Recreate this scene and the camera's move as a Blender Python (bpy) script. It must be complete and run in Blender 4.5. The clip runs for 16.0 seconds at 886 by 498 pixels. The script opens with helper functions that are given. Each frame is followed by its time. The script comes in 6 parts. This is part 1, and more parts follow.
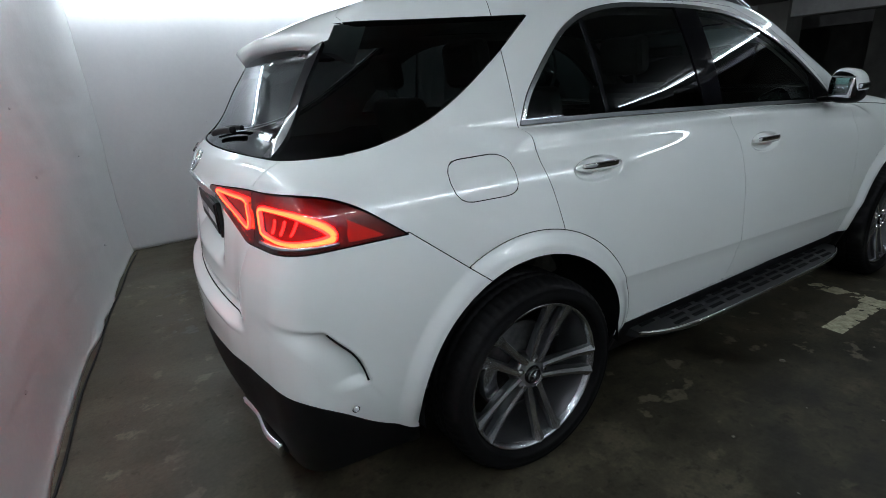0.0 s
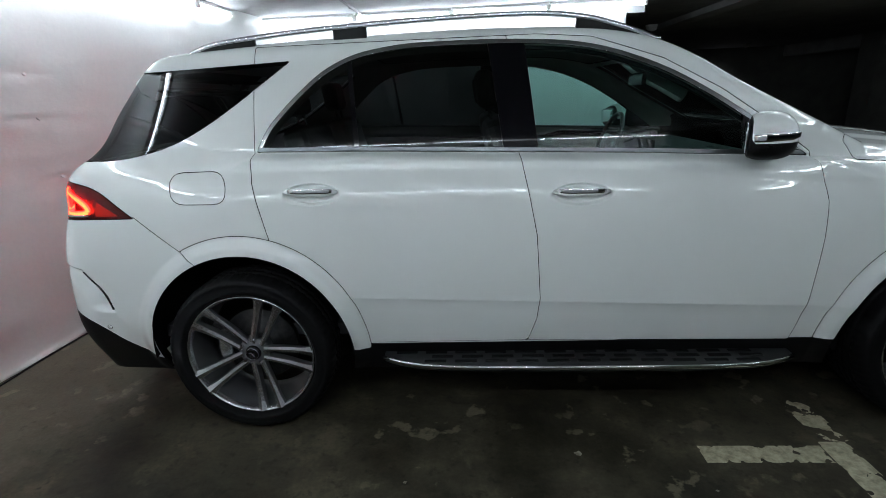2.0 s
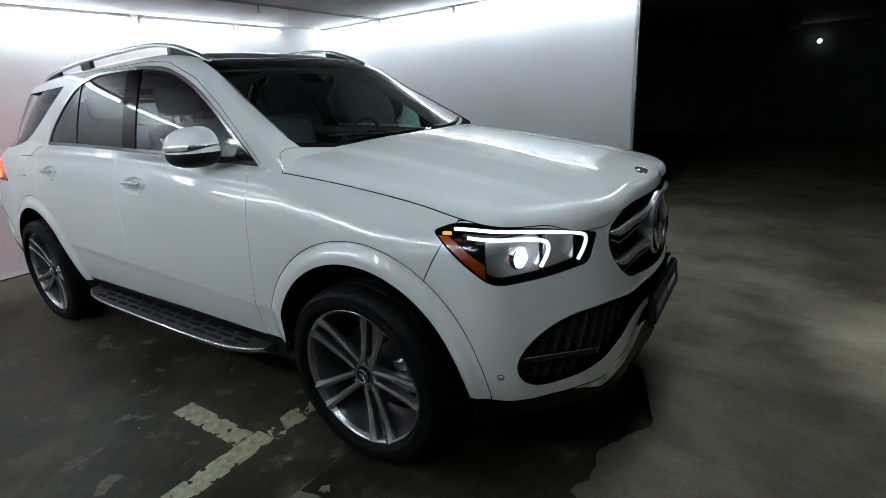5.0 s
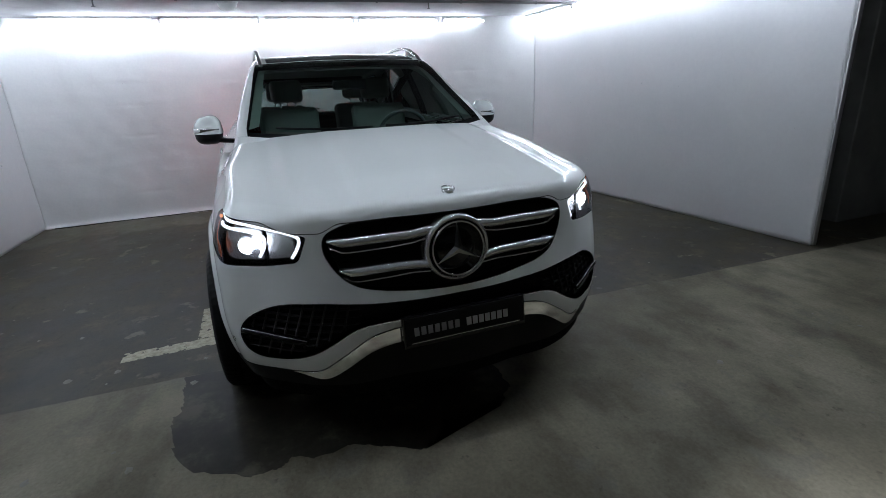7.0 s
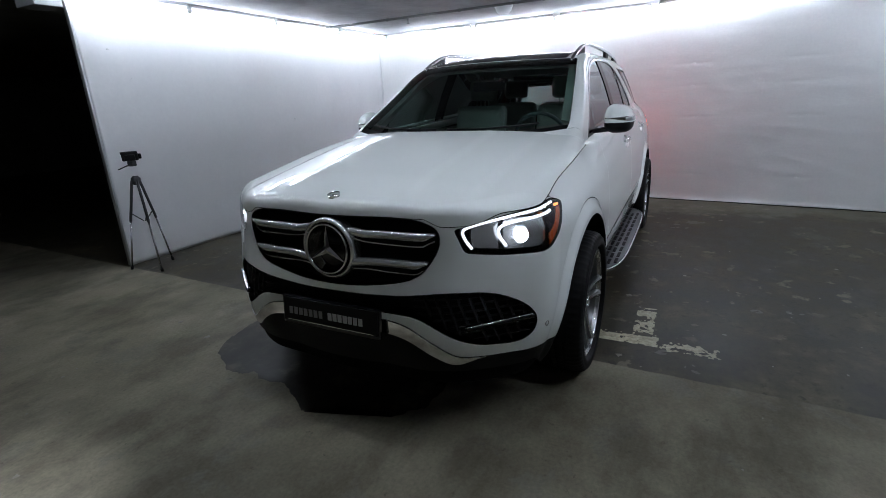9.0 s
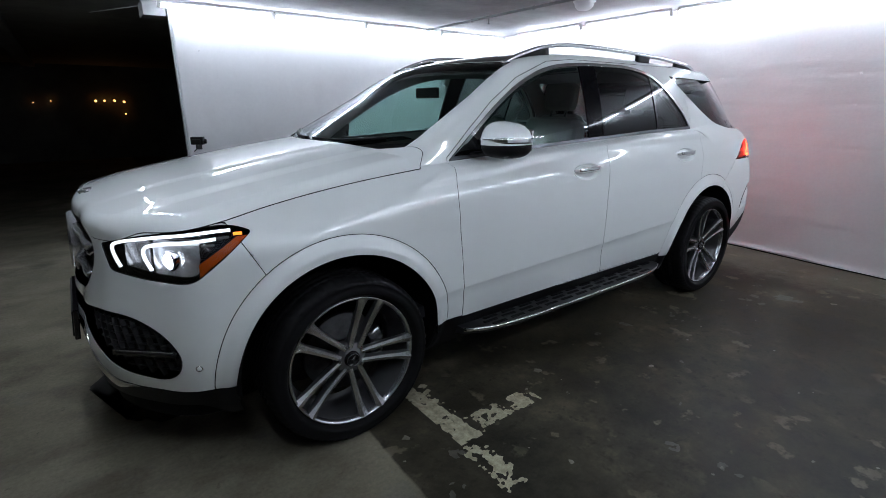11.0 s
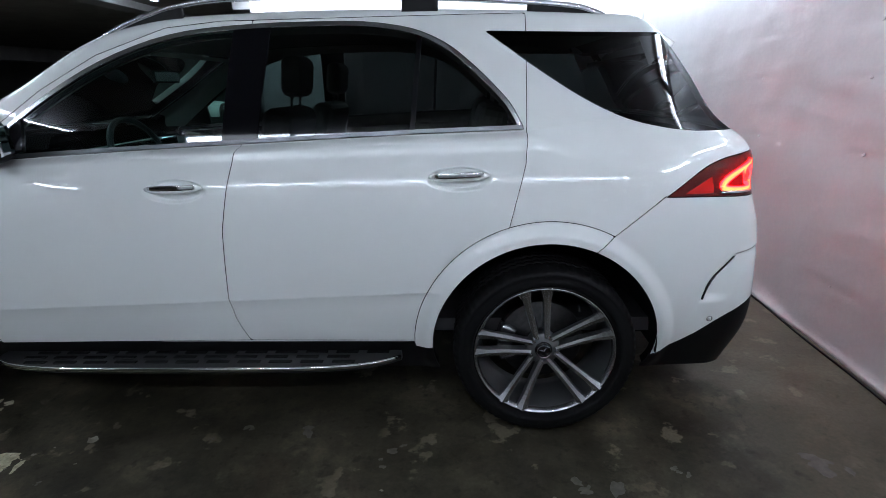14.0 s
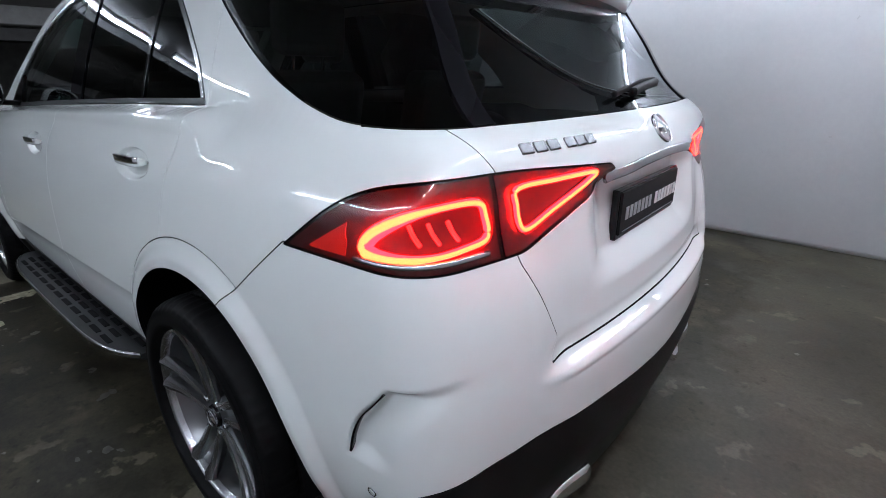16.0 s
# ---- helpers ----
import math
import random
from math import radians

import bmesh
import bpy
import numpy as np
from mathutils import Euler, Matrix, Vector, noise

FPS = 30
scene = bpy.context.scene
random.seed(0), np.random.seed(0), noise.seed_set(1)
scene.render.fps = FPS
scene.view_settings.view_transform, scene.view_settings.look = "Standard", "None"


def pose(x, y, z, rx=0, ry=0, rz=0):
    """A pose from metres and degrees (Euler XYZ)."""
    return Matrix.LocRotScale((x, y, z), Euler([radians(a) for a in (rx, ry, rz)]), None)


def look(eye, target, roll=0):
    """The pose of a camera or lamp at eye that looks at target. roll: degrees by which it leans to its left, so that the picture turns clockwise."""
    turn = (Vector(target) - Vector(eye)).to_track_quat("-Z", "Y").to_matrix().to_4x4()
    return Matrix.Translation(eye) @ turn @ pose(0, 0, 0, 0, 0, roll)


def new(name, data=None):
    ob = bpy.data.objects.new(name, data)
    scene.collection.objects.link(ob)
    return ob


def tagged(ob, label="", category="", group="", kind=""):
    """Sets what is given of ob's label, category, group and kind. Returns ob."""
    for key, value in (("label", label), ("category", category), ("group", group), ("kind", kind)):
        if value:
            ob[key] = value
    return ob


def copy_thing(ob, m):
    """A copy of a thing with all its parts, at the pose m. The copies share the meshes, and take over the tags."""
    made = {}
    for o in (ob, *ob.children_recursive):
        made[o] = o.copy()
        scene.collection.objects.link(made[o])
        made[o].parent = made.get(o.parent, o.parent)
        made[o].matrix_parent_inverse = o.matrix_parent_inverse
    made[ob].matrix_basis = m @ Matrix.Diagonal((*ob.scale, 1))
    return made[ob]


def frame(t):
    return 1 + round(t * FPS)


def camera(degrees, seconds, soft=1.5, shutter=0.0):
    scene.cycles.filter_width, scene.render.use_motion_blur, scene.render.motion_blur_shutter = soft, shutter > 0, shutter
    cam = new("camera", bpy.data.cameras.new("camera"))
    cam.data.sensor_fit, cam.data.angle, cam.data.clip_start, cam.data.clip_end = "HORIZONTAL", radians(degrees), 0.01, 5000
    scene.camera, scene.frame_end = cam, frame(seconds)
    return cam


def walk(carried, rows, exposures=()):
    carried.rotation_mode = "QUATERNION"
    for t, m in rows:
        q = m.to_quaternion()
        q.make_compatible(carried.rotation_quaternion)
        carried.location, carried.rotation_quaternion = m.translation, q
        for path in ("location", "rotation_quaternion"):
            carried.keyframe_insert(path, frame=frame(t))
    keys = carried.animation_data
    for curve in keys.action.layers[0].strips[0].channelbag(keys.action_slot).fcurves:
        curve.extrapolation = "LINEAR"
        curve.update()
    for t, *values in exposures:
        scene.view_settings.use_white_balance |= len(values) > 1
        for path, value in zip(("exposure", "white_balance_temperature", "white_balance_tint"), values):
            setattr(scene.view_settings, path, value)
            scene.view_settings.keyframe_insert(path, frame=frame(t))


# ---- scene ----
cam = camera(84.2, 16.0, soft=.7)
PATH = [
    (0, (-2.537, -2.136, 1.421), (-1.588, -0.501, 0.769), -3.8),
    (0.5, (-2.158, -2.481, 1.446), (-1.436, -0.732, 0.797), -3.2),
    (1, (-1.672, -2.768, 1.476), (-1.226, -0.925, 0.842), -2.6),
    (1.5, (-1.079, -2.848, 1.466), (-0.981, -0.949, 0.845), -2.5),
    (2, (-0.502, -2.885, 1.454), (-0.613, -0.98, 0.857), -2.4),
    (2.5, (0.07, -2.787, 1.447), (-0.194, -0.895, 0.854), -2.8),
    (3, (0.637, -2.698, 1.452), (0.303, -0.821, 0.848), -3.1),
    (3.5, (1.183, -2.588, 1.458), (0.756, -0.733, 0.845), -3.5),
    (4, (1.733, -2.447, 1.443), (1.104, -0.65, 0.831), -3.9),
    (4.5, (2.254, -2.38, 1.437), (1.405, -0.671, 0.837), -3.6),
    (4.7, (2.455, -2.305, 1.412), (1.515, -0.645, 0.812), -3.7),
    (6.8, (4.025, -0.884, 1.469), (2.295, -0.098, 0.846), -2.6),
    (7, (4.098, -0.686, 1.443), (2.312, -0.037, 0.82), -2.8),
    (7.5, (4.222, -0.184, 1.458), (2.339, 0.08, 0.836), -2.6),
    (8, (4.267, 0.353, 1.469), (2.373, 0.168, 0.855), -2.3),
    (8.2, (4.239, 0.564, 1.45), (2.373, 0.189, 0.835), -2.7),
    (10.3, (3.03, 2.383, 1.45), (1.634, 1.069, 0.882), -0.4),
    (10.5, (2.825, 2.479, 1.428), (1.503, 1.09, 0.86), -0.2),
    (11, (2.313, 2.702, 1.425), (1.17, 1.161, 0.861), -0.1),
    (11.5, (1.776, 2.889, 1.438), (0.812, 1.231, 0.873), -0.1),
    (12, (1.196, 2.996, 1.458), (0.422, 1.242, 0.891), -0.0),
    (12.5, (0.601, 3.071, 1.476), (0.005, 1.249, 0.907), -0.2),
    (13, (0.004, 3.035, 1.464), (-0.375, 1.158, 0.888), -0.8),
    (13.5, (-0.603, 2.948, 1.451), (-0.761, 1.051, 0.841), -1.0),
    (14, (-1.171, 2.751, 1.423), (-1.086, 0.856, 0.789), -1.3),
    (14.5, (-1.699, 2.527, 1.395), (-1.385, 0.661, 0.746), -0.8),
    (15, (-2.157, 2.229, 1.36), (-1.54, 0.441, 0.71), -0.5),
    (15.5, (-2.52, 1.862, 1.345), (-1.594, 0.222, 0.672), -0.1),
    (16, (-2.799, 1.424, 1.333), (-1.582, -0.011, 0.655), -0.3),
]
walk(cam, [(t, look(eye, target, roll)) for t, eye, target, roll in PATH],
     exposures=[(0, -0.13, 6250, 7), (2, 0.05, 6250, 6), (4.7, 0.24, 6250, 6), (7, 0.20, 6050, 12), (8.2, 0.22, 6050, 12), (10.5, 0.30, 6050, 13), (13, 0.34, 6000, 13), (14.5, 0.29, 6000, 13), (16, 0.30, 6050, 13)])

# ---- world and light: an underground bay lit by fluorescent tubes ----
world = bpy.data.worlds.new("night")
scene.world = world
world.use_nodes = True
world.node_tree.nodes["Background"].inputs[0].default_value = (.02, .025, .035, 1)
world.node_tree.nodes["Background"].inputs[1].default_value = .05
TUBE_GLOW = 49.0

CEIL_Z = 2.45
BAY_FALL = .0105


def ceil_at(x):
    """The ceiling sinks a little towards the back of the bay."""
    return CEIL_Z + BAY_FALL * min(0, x - 1.5)


# dipped beams of the car's own headlamps
for y in (.70, -.70):
    beam = bpy.data.lights.new("headlamp_beam", "SPOT")
    beam.energy, beam.color, beam.spot_size, beam.spot_blend, beam.shadow_soft_size = 150.0, (.93, .96, 1.0), radians(100), 1.0, .03
    new("headlamp_beam", beam).matrix_basis = look((2.31, y, .87), (8.5, y * 2.6, .42))


# ---- helpers for things and parts ----
def mesh_of(name, verts, faces, normals=None, smooth=True):
    me = bpy.data.meshes.new(name)
    me.from_pydata([tuple(v) for v in np.asarray(verts, float).tolist()], [], [tuple(f) for f in (faces.tolist() if isinstance(faces, np.ndarray) else faces)])
    me.validate()
    me.update()
    if smooth:
        me.polygons.foreach_set("use_smooth", [True] * len(me.polygons))
    if normals is not None and len(me.polygons):
        normals = np.nan_to_num(np.asarray(normals, float))
        normals[np.abs(normals).sum(1) < 1e-6] = (0, 0, 1)
        me.normals_split_custom_set_from_vertices([tuple(n) for n in np.asarray(normals, float).tolist()])
    return me


def part(name, data, material, parent=None, label="", at=None):
    """Links a bmesh or a mesh as one mesh object, under a thing or a part if one is given."""
    if isinstance(data, bmesh.types.BMesh):
        me = bpy.data.meshes.new(name)
        data.to_mesh(me)
        data.free()
    else:
        me = data
    if material is not None and not me.materials:
        me.materials.append(material)
        # second slot: black for turned-in edges, painting shade into the joints
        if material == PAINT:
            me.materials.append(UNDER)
    ob = new(name, me)
    if parent is not None:
        ob.parent = parent
    if at is not None:
        ob.matrix_basis = at
    if label:
        tagged(ob, label)
    return ob


def thing(name, label, category, group="", kind="", at=None):
    ob = new(name)
    ob.empty_display_size = .1
    if at is not None:
        ob.matrix_basis = at
    return tagged(ob, label, category, group, kind)


def box(x0, x1, y0, y1, z0, z1, bevel=0.0, bm=None, segments=2):
    """A box between corners, with rounded edges if asked for."""
    own = bmesh.new()
    bmesh.ops.create_cube(own, size=1)
    bmesh.ops.scale(own, vec=(x1 - x0, y1 - y0, z1 - z0), verts=own.verts)
    bmesh.ops.translate(own, vec=((x0 + x1) / 2, (y0 + y1) / 2, (z0 + z1) / 2), verts=own.verts)
    if bevel:
        bmesh.ops.bevel(own, geom=own.edges[:], offset=bevel, segments=segments, affect="EDGES", profile=.5)
    if bm is None:
        return own
    me = bpy.data.meshes.new("tmp")
    own.to_mesh(me)
    own.free()
    bm.from_mesh(me)
    bpy.data.meshes.remove(me)
    return bm


def lathe(profile, steps=64, axis="y", closed=False):
    """A turned mesh: profile rows of (radius, along), turned about an axis."""
    prof = np.array(profile, float)
    ang = np.linspace(0, 2 * np.pi, steps, endpoint=False)
    r, h = prof[:, 0], prof[:, 1]
    c, s = np.cos(ang)[:, None], np.sin(ang)[:, None]
    if axis == "y":
        v = np.stack([r * c, np.broadcast_to(h, (steps, len(h))), r * s], -1)
    elif axis == "x":
        v = np.stack([np.broadcast_to(h, (steps, len(h))), r * c, r * s], -1)
    else:
        v = np.stack([r * c, r * s, np.broadcast_to(h, (steps, len(h)))], -1)
    n = len(prof)
    faces = []
    for i in range(steps):
        for j in range(n if closed else n - 1):
            a, b = i * n + j, i * n + (j + 1) % n
            c2, d2 = ((i + 1) % steps) * n + (j + 1) % n, ((i + 1) % steps) * n + j
            faces.append((a, b, c2, d2))
    return v.reshape(-1, 3), faces


def tube(points, radius, sides=10, flat=1.0, up=(0, 0, 1)):
    """A bar swept along points, with closed ends; radius may be one number or one per point."""
    p = np.array(points, float)
    rad = np.broadcast_to(np.asarray(radius, float), (len(p),))
    t = np.gradient(p, axis=0)
    t /= np.linalg.norm(t, axis=1, keepdims=True)
    a = np.cross(t, up)
    a /= np.maximum(np.linalg.norm(a, axis=1, keepdims=True), 1e-6)
    b = np.cross(a, t)
    ang = np.linspace(0, 2 * np.pi, sides, endpoint=False)
    v = p[:, None] + rad[:, None, None] * (np.cos(ang)[None, :, None] * a[:, None] + flat * np.sin(ang)[None, :, None] * b[:, None])
    faces = [(i * sides + j, i * sides + (j + 1) % sides, (i + 1) * sides + (j + 1) % sides, (i + 1) * sides + j)
             for i in range(len(p) - 1) for j in range(sides)]
    faces += [tuple(range(sides))[::-1], tuple((len(p) - 1) * sides + j for j in range(sides))]
    return v.reshape(-1, 3), faces


def fillet(knots, r, steps=5):
    """A closed outline with its corners rounded to about r; a knot's own third number overrides r."""
    out = []
    n = len(knots)
    for i in range(n):
        k = knots[i]
        rr = k[2] if len(k) > 2 else r
        p, a, b = (np.array(knots[j % n][:2], float) for j in (i, i - 1, i + 1))
        la, lb = np.linalg.norm(a - p), np.linalg.norm(b - p)
        if rr <= 0:
            out.append(p)
            continue
        s, e = p + (a - p) / la * min(rr, .48 * la), p + (b - p) / lb * min(rr, .48 * lb)
        for u in np.linspace(0, 1, steps):
            out.append((1 - u) ** 2 * s + 2 * u * (1 - u) * p + u * u * e)
    return np.array(out)


def inside(u, v, outline):
    """How deep the points (u, v) lie within a closed outline; below nought outside."""
    a, b = outline, np.roll(outline, -1, 0)
    q = np.stack([u, v], -1)
    best = np.full(len(q), 1e9)
    odd = np.zeros(len(q), bool)
    for s, e in zip(a, b):
        d = e - s
        ll = d @ d
        if ll < 1e-14:
            continue
        w = np.clip(((q - s) @ d) / ll, 0, 1)
        best = np.minimum(best, ((q - s - w[:, None] * d) ** 2).sum(1))
        if s[1] != e[1]:
            cross = (s[1] > q[:, 1]) != (e[1] > q[:, 1])
            odd ^= cross & (q[:, 0] < d[0] * (q[:, 1] - s[1]) / d[1] + s[0])
    return np.where(odd, 1, -1) * np.sqrt(best)
# ---- materials ----
def material(name, base=(.5, .5, .5), rough=.5, metal=0.0, coat=0.0, **more):
    m = bpy.data.materials.new(name)
    m.use_nodes = True
    b = m.node_tree.nodes["Principled BSDF"]
    b.inputs["Base Color"].default_value = (*base, 1)
    b.inputs["Roughness"].default_value = rough
    b.inputs["Metallic"].default_value = metal
    b.inputs["Coat Weight"].default_value = coat
    b.inputs["Coat Roughness"].default_value = .012
    for key, value in more.items():
        b.inputs[key.replace("_", " ")].default_value = value
    return m


def wire(m, source, target):
    m.node_tree.links.new(source, target)


def node(m, kind, **inputs):
    n = m.node_tree.nodes.new(kind)
    for key, value in inputs.items():
        k = key.replace("_", " ")
        if k in n.inputs:
            n.inputs[k].default_value = value
    return n


def grain(m, scale, detail=6.0, rough=.6, stretch=(1, 1, 1)):
    """A noise in the thing's own metres."""
    co = node(m, "ShaderNodeTexCoord")
    mp = node(m, "ShaderNodeMapping")
    mp.inputs["Scale"].default_value = stretch
    nz = node(m, "ShaderNodeTexNoise", Scale=scale, Detail=detail, Roughness=rough)
    wire(m, co.outputs["Object"], mp.inputs["Vector"])
    wire(m, mp.outputs["Vector"], nz.inputs["Vector"])
    return nz


def shades(m, source, *stops):
    r = node(m, "ShaderNodeValToRGB")
    while len(r.color_ramp.elements) < len(stops):
        r.color_ramp.elements.new(.5)
    for e, (at, col) in zip(r.color_ramp.elements, stops):
        e.position, e.color = at, (*col, 1) if isinstance(col, tuple) else (col, col, col, 1)
    wire(m, source, r.inputs["Fac"])
    return r.outputs["Color"]


def blend(m, fac, a, b, mode="MIX"):
    n = m.node_tree.nodes.new("ShaderNodeMix")
    n.data_type, n.blend_type = "RGBA", mode
    for sock, val in ((n.inputs[0], fac), (n.inputs[6], a), (n.inputs[7], b)):
        if isinstance(val, bpy.types.NodeSocket):
            wire(m, val, sock)
        elif isinstance(val, tuple):
            sock.default_value = (*val, 1)
        else:
            sock.default_value = val
    return n.outputs[2]


def bumped(m, source, strength=.2, distance=.01):
    b = node(m, "ShaderNodeBump", Strength=strength, Distance=distance)
    wire(m, source, b.inputs["Height"])
    wire(m, b.outputs["Normal"], m.node_tree.nodes["Principled BSDF"].inputs["Normal"])


def bsdf(m):
    return m.node_tree.nodes["Principled BSDF"]


def thin_glass(name, tint, gloss=1.5):
    """A pane: tinted see-through with a clear reflection that grows towards grazing."""
    m = bpy.data.materials.new(name)
    m.use_nodes = True
    t = m.node_tree
    t.nodes.remove(t.nodes["Principled BSDF"])
    clear = t.nodes.new("ShaderNodeBsdfTransparent")
    clear.inputs["Color"].default_value = (*tint, 1)
    shine = t.nodes.new("ShaderNodeBsdfGlossy")
    shine.inputs["Roughness"].default_value = .015
    shine.inputs["Color"].default_value = (.95, .97, 1, 1)
    fres = t.nodes.new("ShaderNodeFresnel")
    fres.inputs["IOR"].default_value = gloss
    mix = t.nodes.new("ShaderNodeMixShader")
    wire(m, fres.outputs[0], mix.inputs[0])
    wire(m, clear.outputs[0], mix.inputs[1])
    wire(m, shine.outputs[0], mix.inputs[2])
    wire(m, mix.outputs[0], t.nodes["Material Output"].inputs["Surface"])
    return m


def glow(name, colour, strength):
    m = material(name, colour, .4)
    bsdf(m).inputs["Emission Color"].default_value = (*colour, 1)
    bsdf(m).inputs["Emission Strength"].default_value = strength
    return m


PAINT = material("white_car_paint", (.80, .825, .81), .5, coat=1.0, Specular_IOR_Level=.0, Coat_IOR=1.62)
UNDER = material("black_underbody_and_gap_shade", (.004, .004, .0045), .8, Specular_IOR_Level=.1)
BLACK_GLOSS = material("black_gloss_trim", (.004, .004, .005), .06, Specular_IOR_Level=.4)
BLACK_PLASTIC = material("black_grained_plastic", (.0045, .0045, .005), .5, Specular_IOR_Level=.2)
_n = grain(BLACK_PLASTIC, 900, 2)
bumped(BLACK_PLASTIC, _n.outputs["Fac"], .25, .0006)
CHROME = material("chrome", (.82, .83, .85), .07, 1.0)
SLAT = material("dark_satin_chrome", (.66, .665, .68), .24, .75)
TRIM = material("window_trim_metal", (.52, .53, .54), .22, 1.0)
# chrome trim again, coloured dark to stand in for a dim reflection
BELT_METAL = material("darkened_belt_chrome", (.16, .163, .17), .38, 1.0)
SATIN = material("satin_aluminium", (.62, .63, .65), .24, 1.0)
ALLOY = material("machined_alloy", (.60, .61, .63), .27, 1.0)
ALLOY_DARK = material("grey_painted_alloy", (.20, .203, .21), .28, .8, coat=.3)
RUBBER = material("tyre_rubber", (.0042, .0042, .0045), .6, Specular_IOR_Level=.13)
_n = grain(RUBBER, 60, 4)
bumped(RUBBER, _n.outputs["Fac"], .10, .001)
STEEL = material("brake_steel", (.34, .34, .35), .5, 1.0)
_n = grain(STEEL, 40, 5)
wire(STEEL, shades(STEEL, _n.outputs["Fac"], (.3, .025), (.7, .06)), bsdf(STEEL).inputs["Base Color"])
GLASS = thin_glass("side_glass", (.58, .80, .75))
SCREEN = thin_glass("windscreen_glass", (.66, .86, .81), 1.38)
PRIVACY = thin_glass("privacy_glass", (.105, .12, .117), 1.33)
REAR_GLASS = thin_glass("rear_window_glass", (.34, .38, .37), 1.17)
BLACK_GLASS = material("black_bonded_glass", (.004, .004, .005), .05, Specular_IOR_Level=.05)
LENS = thin_glass("clear_lamp_lens", (.93, .95, .96))
RED_LENS = thin_glass("red_lamp_lens", (.85, .36, .30))
RED_DARK = material("dark_red_lamp_body", (.045, .0016, .0024), .25, Specular_IOR_Level=.12)
BEZEL = material("maroon_lamp_bezel", (.105, .0045, .0095), .22, coat=.5)
RED_GLOW = glow("red_light_guide", (1.0, .0035, .004), 50.0)
# yellow for an added tube that imitates the red guide burning out
RED_GLARE = glow("yellow_guide_glare", (1.0, .22, .06), 8.0)
# reflectors below emit a little, in place of the guides' light on them
RED_SOFT = glow("glowing_red_reflector", (.9, .010, .013), .16)
bsdf(RED_SOFT).inputs["Base Color"].default_value = (.018, .0004, .0004, 1)
bsdf(RED_SOFT).inputs["Specular IOR Level"].default_value = 0
RED_FIN = glow("glowing_red_side_reflector", (.55, .022, .006), .30)
RED_BAR = glow("red_lamp_bar", (1.0, .05, .04), 2.2)
WHITE_GLOW = glow("white_light_guide", (.95, .97, 1.0), 1.1)
BEAM_GLOW = glow("headlamp_projector_light", (.95, .97, 1.0), 16.0)
AMBER = material("amber_reflector", (.50, .085, .006), .25, coat=.6)
AMBER_GLOW = glow("amber_lamp", (1.0, .25, .02), 1.6)
SEAT_HIDE = material("pale_beige_leather", (.125, .117, .102), .5)
LINING = material("pale_woven_lining", (.34, .33, .30), .85)
_n = grain(SEAT_HIDE, 220, 3)
bumped(SEAT_HIDE, _n.outputs["Fac"], .15, .002)
RIB = material("satin_black_mesh", (.012, .012, .013), .3)
LETTER = material("dark_chrome_letters", (.09, .09, .095), .25, 1.0)
DASH = material("dark_dashboard", (.03, .03, .033), .6)

# the bay: painted sheeting, hung cloth, worn concrete
SHEET = material("white_painted_sheet", (.80, .80, .81), .6)
_n, _f = grain(SHEET, 1.3, 5), grain(SHEET, 26, 6, .7)
wire(SHEET, blend(SHEET, shades(SHEET, _f.outputs["Fac"], (.30, .0), (.75, .35)),
                  shades(SHEET, _n.outputs["Fac"], (.3, (.66, .66, .67)), (.7, (.715, .715, .725))), (.58, .58, .60)), bsdf(SHEET).inputs["Base Color"])
bumped(SHEET, _n.outputs["Fac"], .2, .03)
CLOTH = material("white_hung_cloth", (.80, .80, .80), .75)
_n, _f = grain(CLOTH, 2.2, 6, .6, (1, 1, 1.6)), grain(CLOTH, 40, 4)
wire(CLOTH, blend(CLOTH, shades(CLOTH, _f.outputs["Fac"], (.35, .0), (.8, .3)), (.70, .70, .70), (.57, .57, .59)), bsdf(CLOTH).inputs["Base Color"])
bumped(CLOTH, _n.outputs["Fac"], .22, .03)

CONCRETE = material("worn_garage_concrete", (.1, .1, .09), .5, Specular_IOR_Level=.05)
_co = node(CONCRETE, "ShaderNodeTexCoord")
_sep = node(CONCRETE, "ShaderNodeSeparateXYZ")
wire(CONCRETE, _co.outputs["Object"], _sep.inputs[0])
_big, _mid, _fine, _spot = grain(CONCRETE, .8, 8, .62), grain(CONCRETE, 2.3, 10, .66), grain(CONCRETE, 55, 8, .72), grain(CONCRETE, 6.5, 5, .55)


def maths(m, kind, a, b, c=0.0):
    n = node(m, "ShaderNodeMath")
    n.operation = kind
    for sock, val in zip(n.inputs, (a, b, c)):
        if isinstance(val, bpy.types.NodeSocket):
            wire(m, val, sock)
        else:
            sock.default_value = val
    return n.outputs[0]


def step_up(m, value, lo, hi):
    n = node(m, "ShaderNodeMapRange")
    n.inputs[1].default_value, n.inputs[2].default_value = lo, hi
    wire(m, value, n.inputs[0])
    return n.outputs[0]


_bare = shades(CONCRETE, _big.outputs["Fac"], (.36, (.112, .101, .073)), (.46, (.160, .145, .106)), (.55, (.200, .182, .135)), (.66, (.252, .230, .174)))
_bare = blend(CONCRETE, step_up(CONCRETE, _mid.outputs["Fac"], .56, .60), _bare, blend(CONCRETE, .45, _bare, (.15, .143, .12)))
_coat = shades(CONCRETE, _mid.outputs["Fac"], (.36, (.013, .0113, .0078)), (.46, (.027, .0235, .0157)), (.55, (.046, .0398, .0268)), (.64, (.082, .071, .048)))
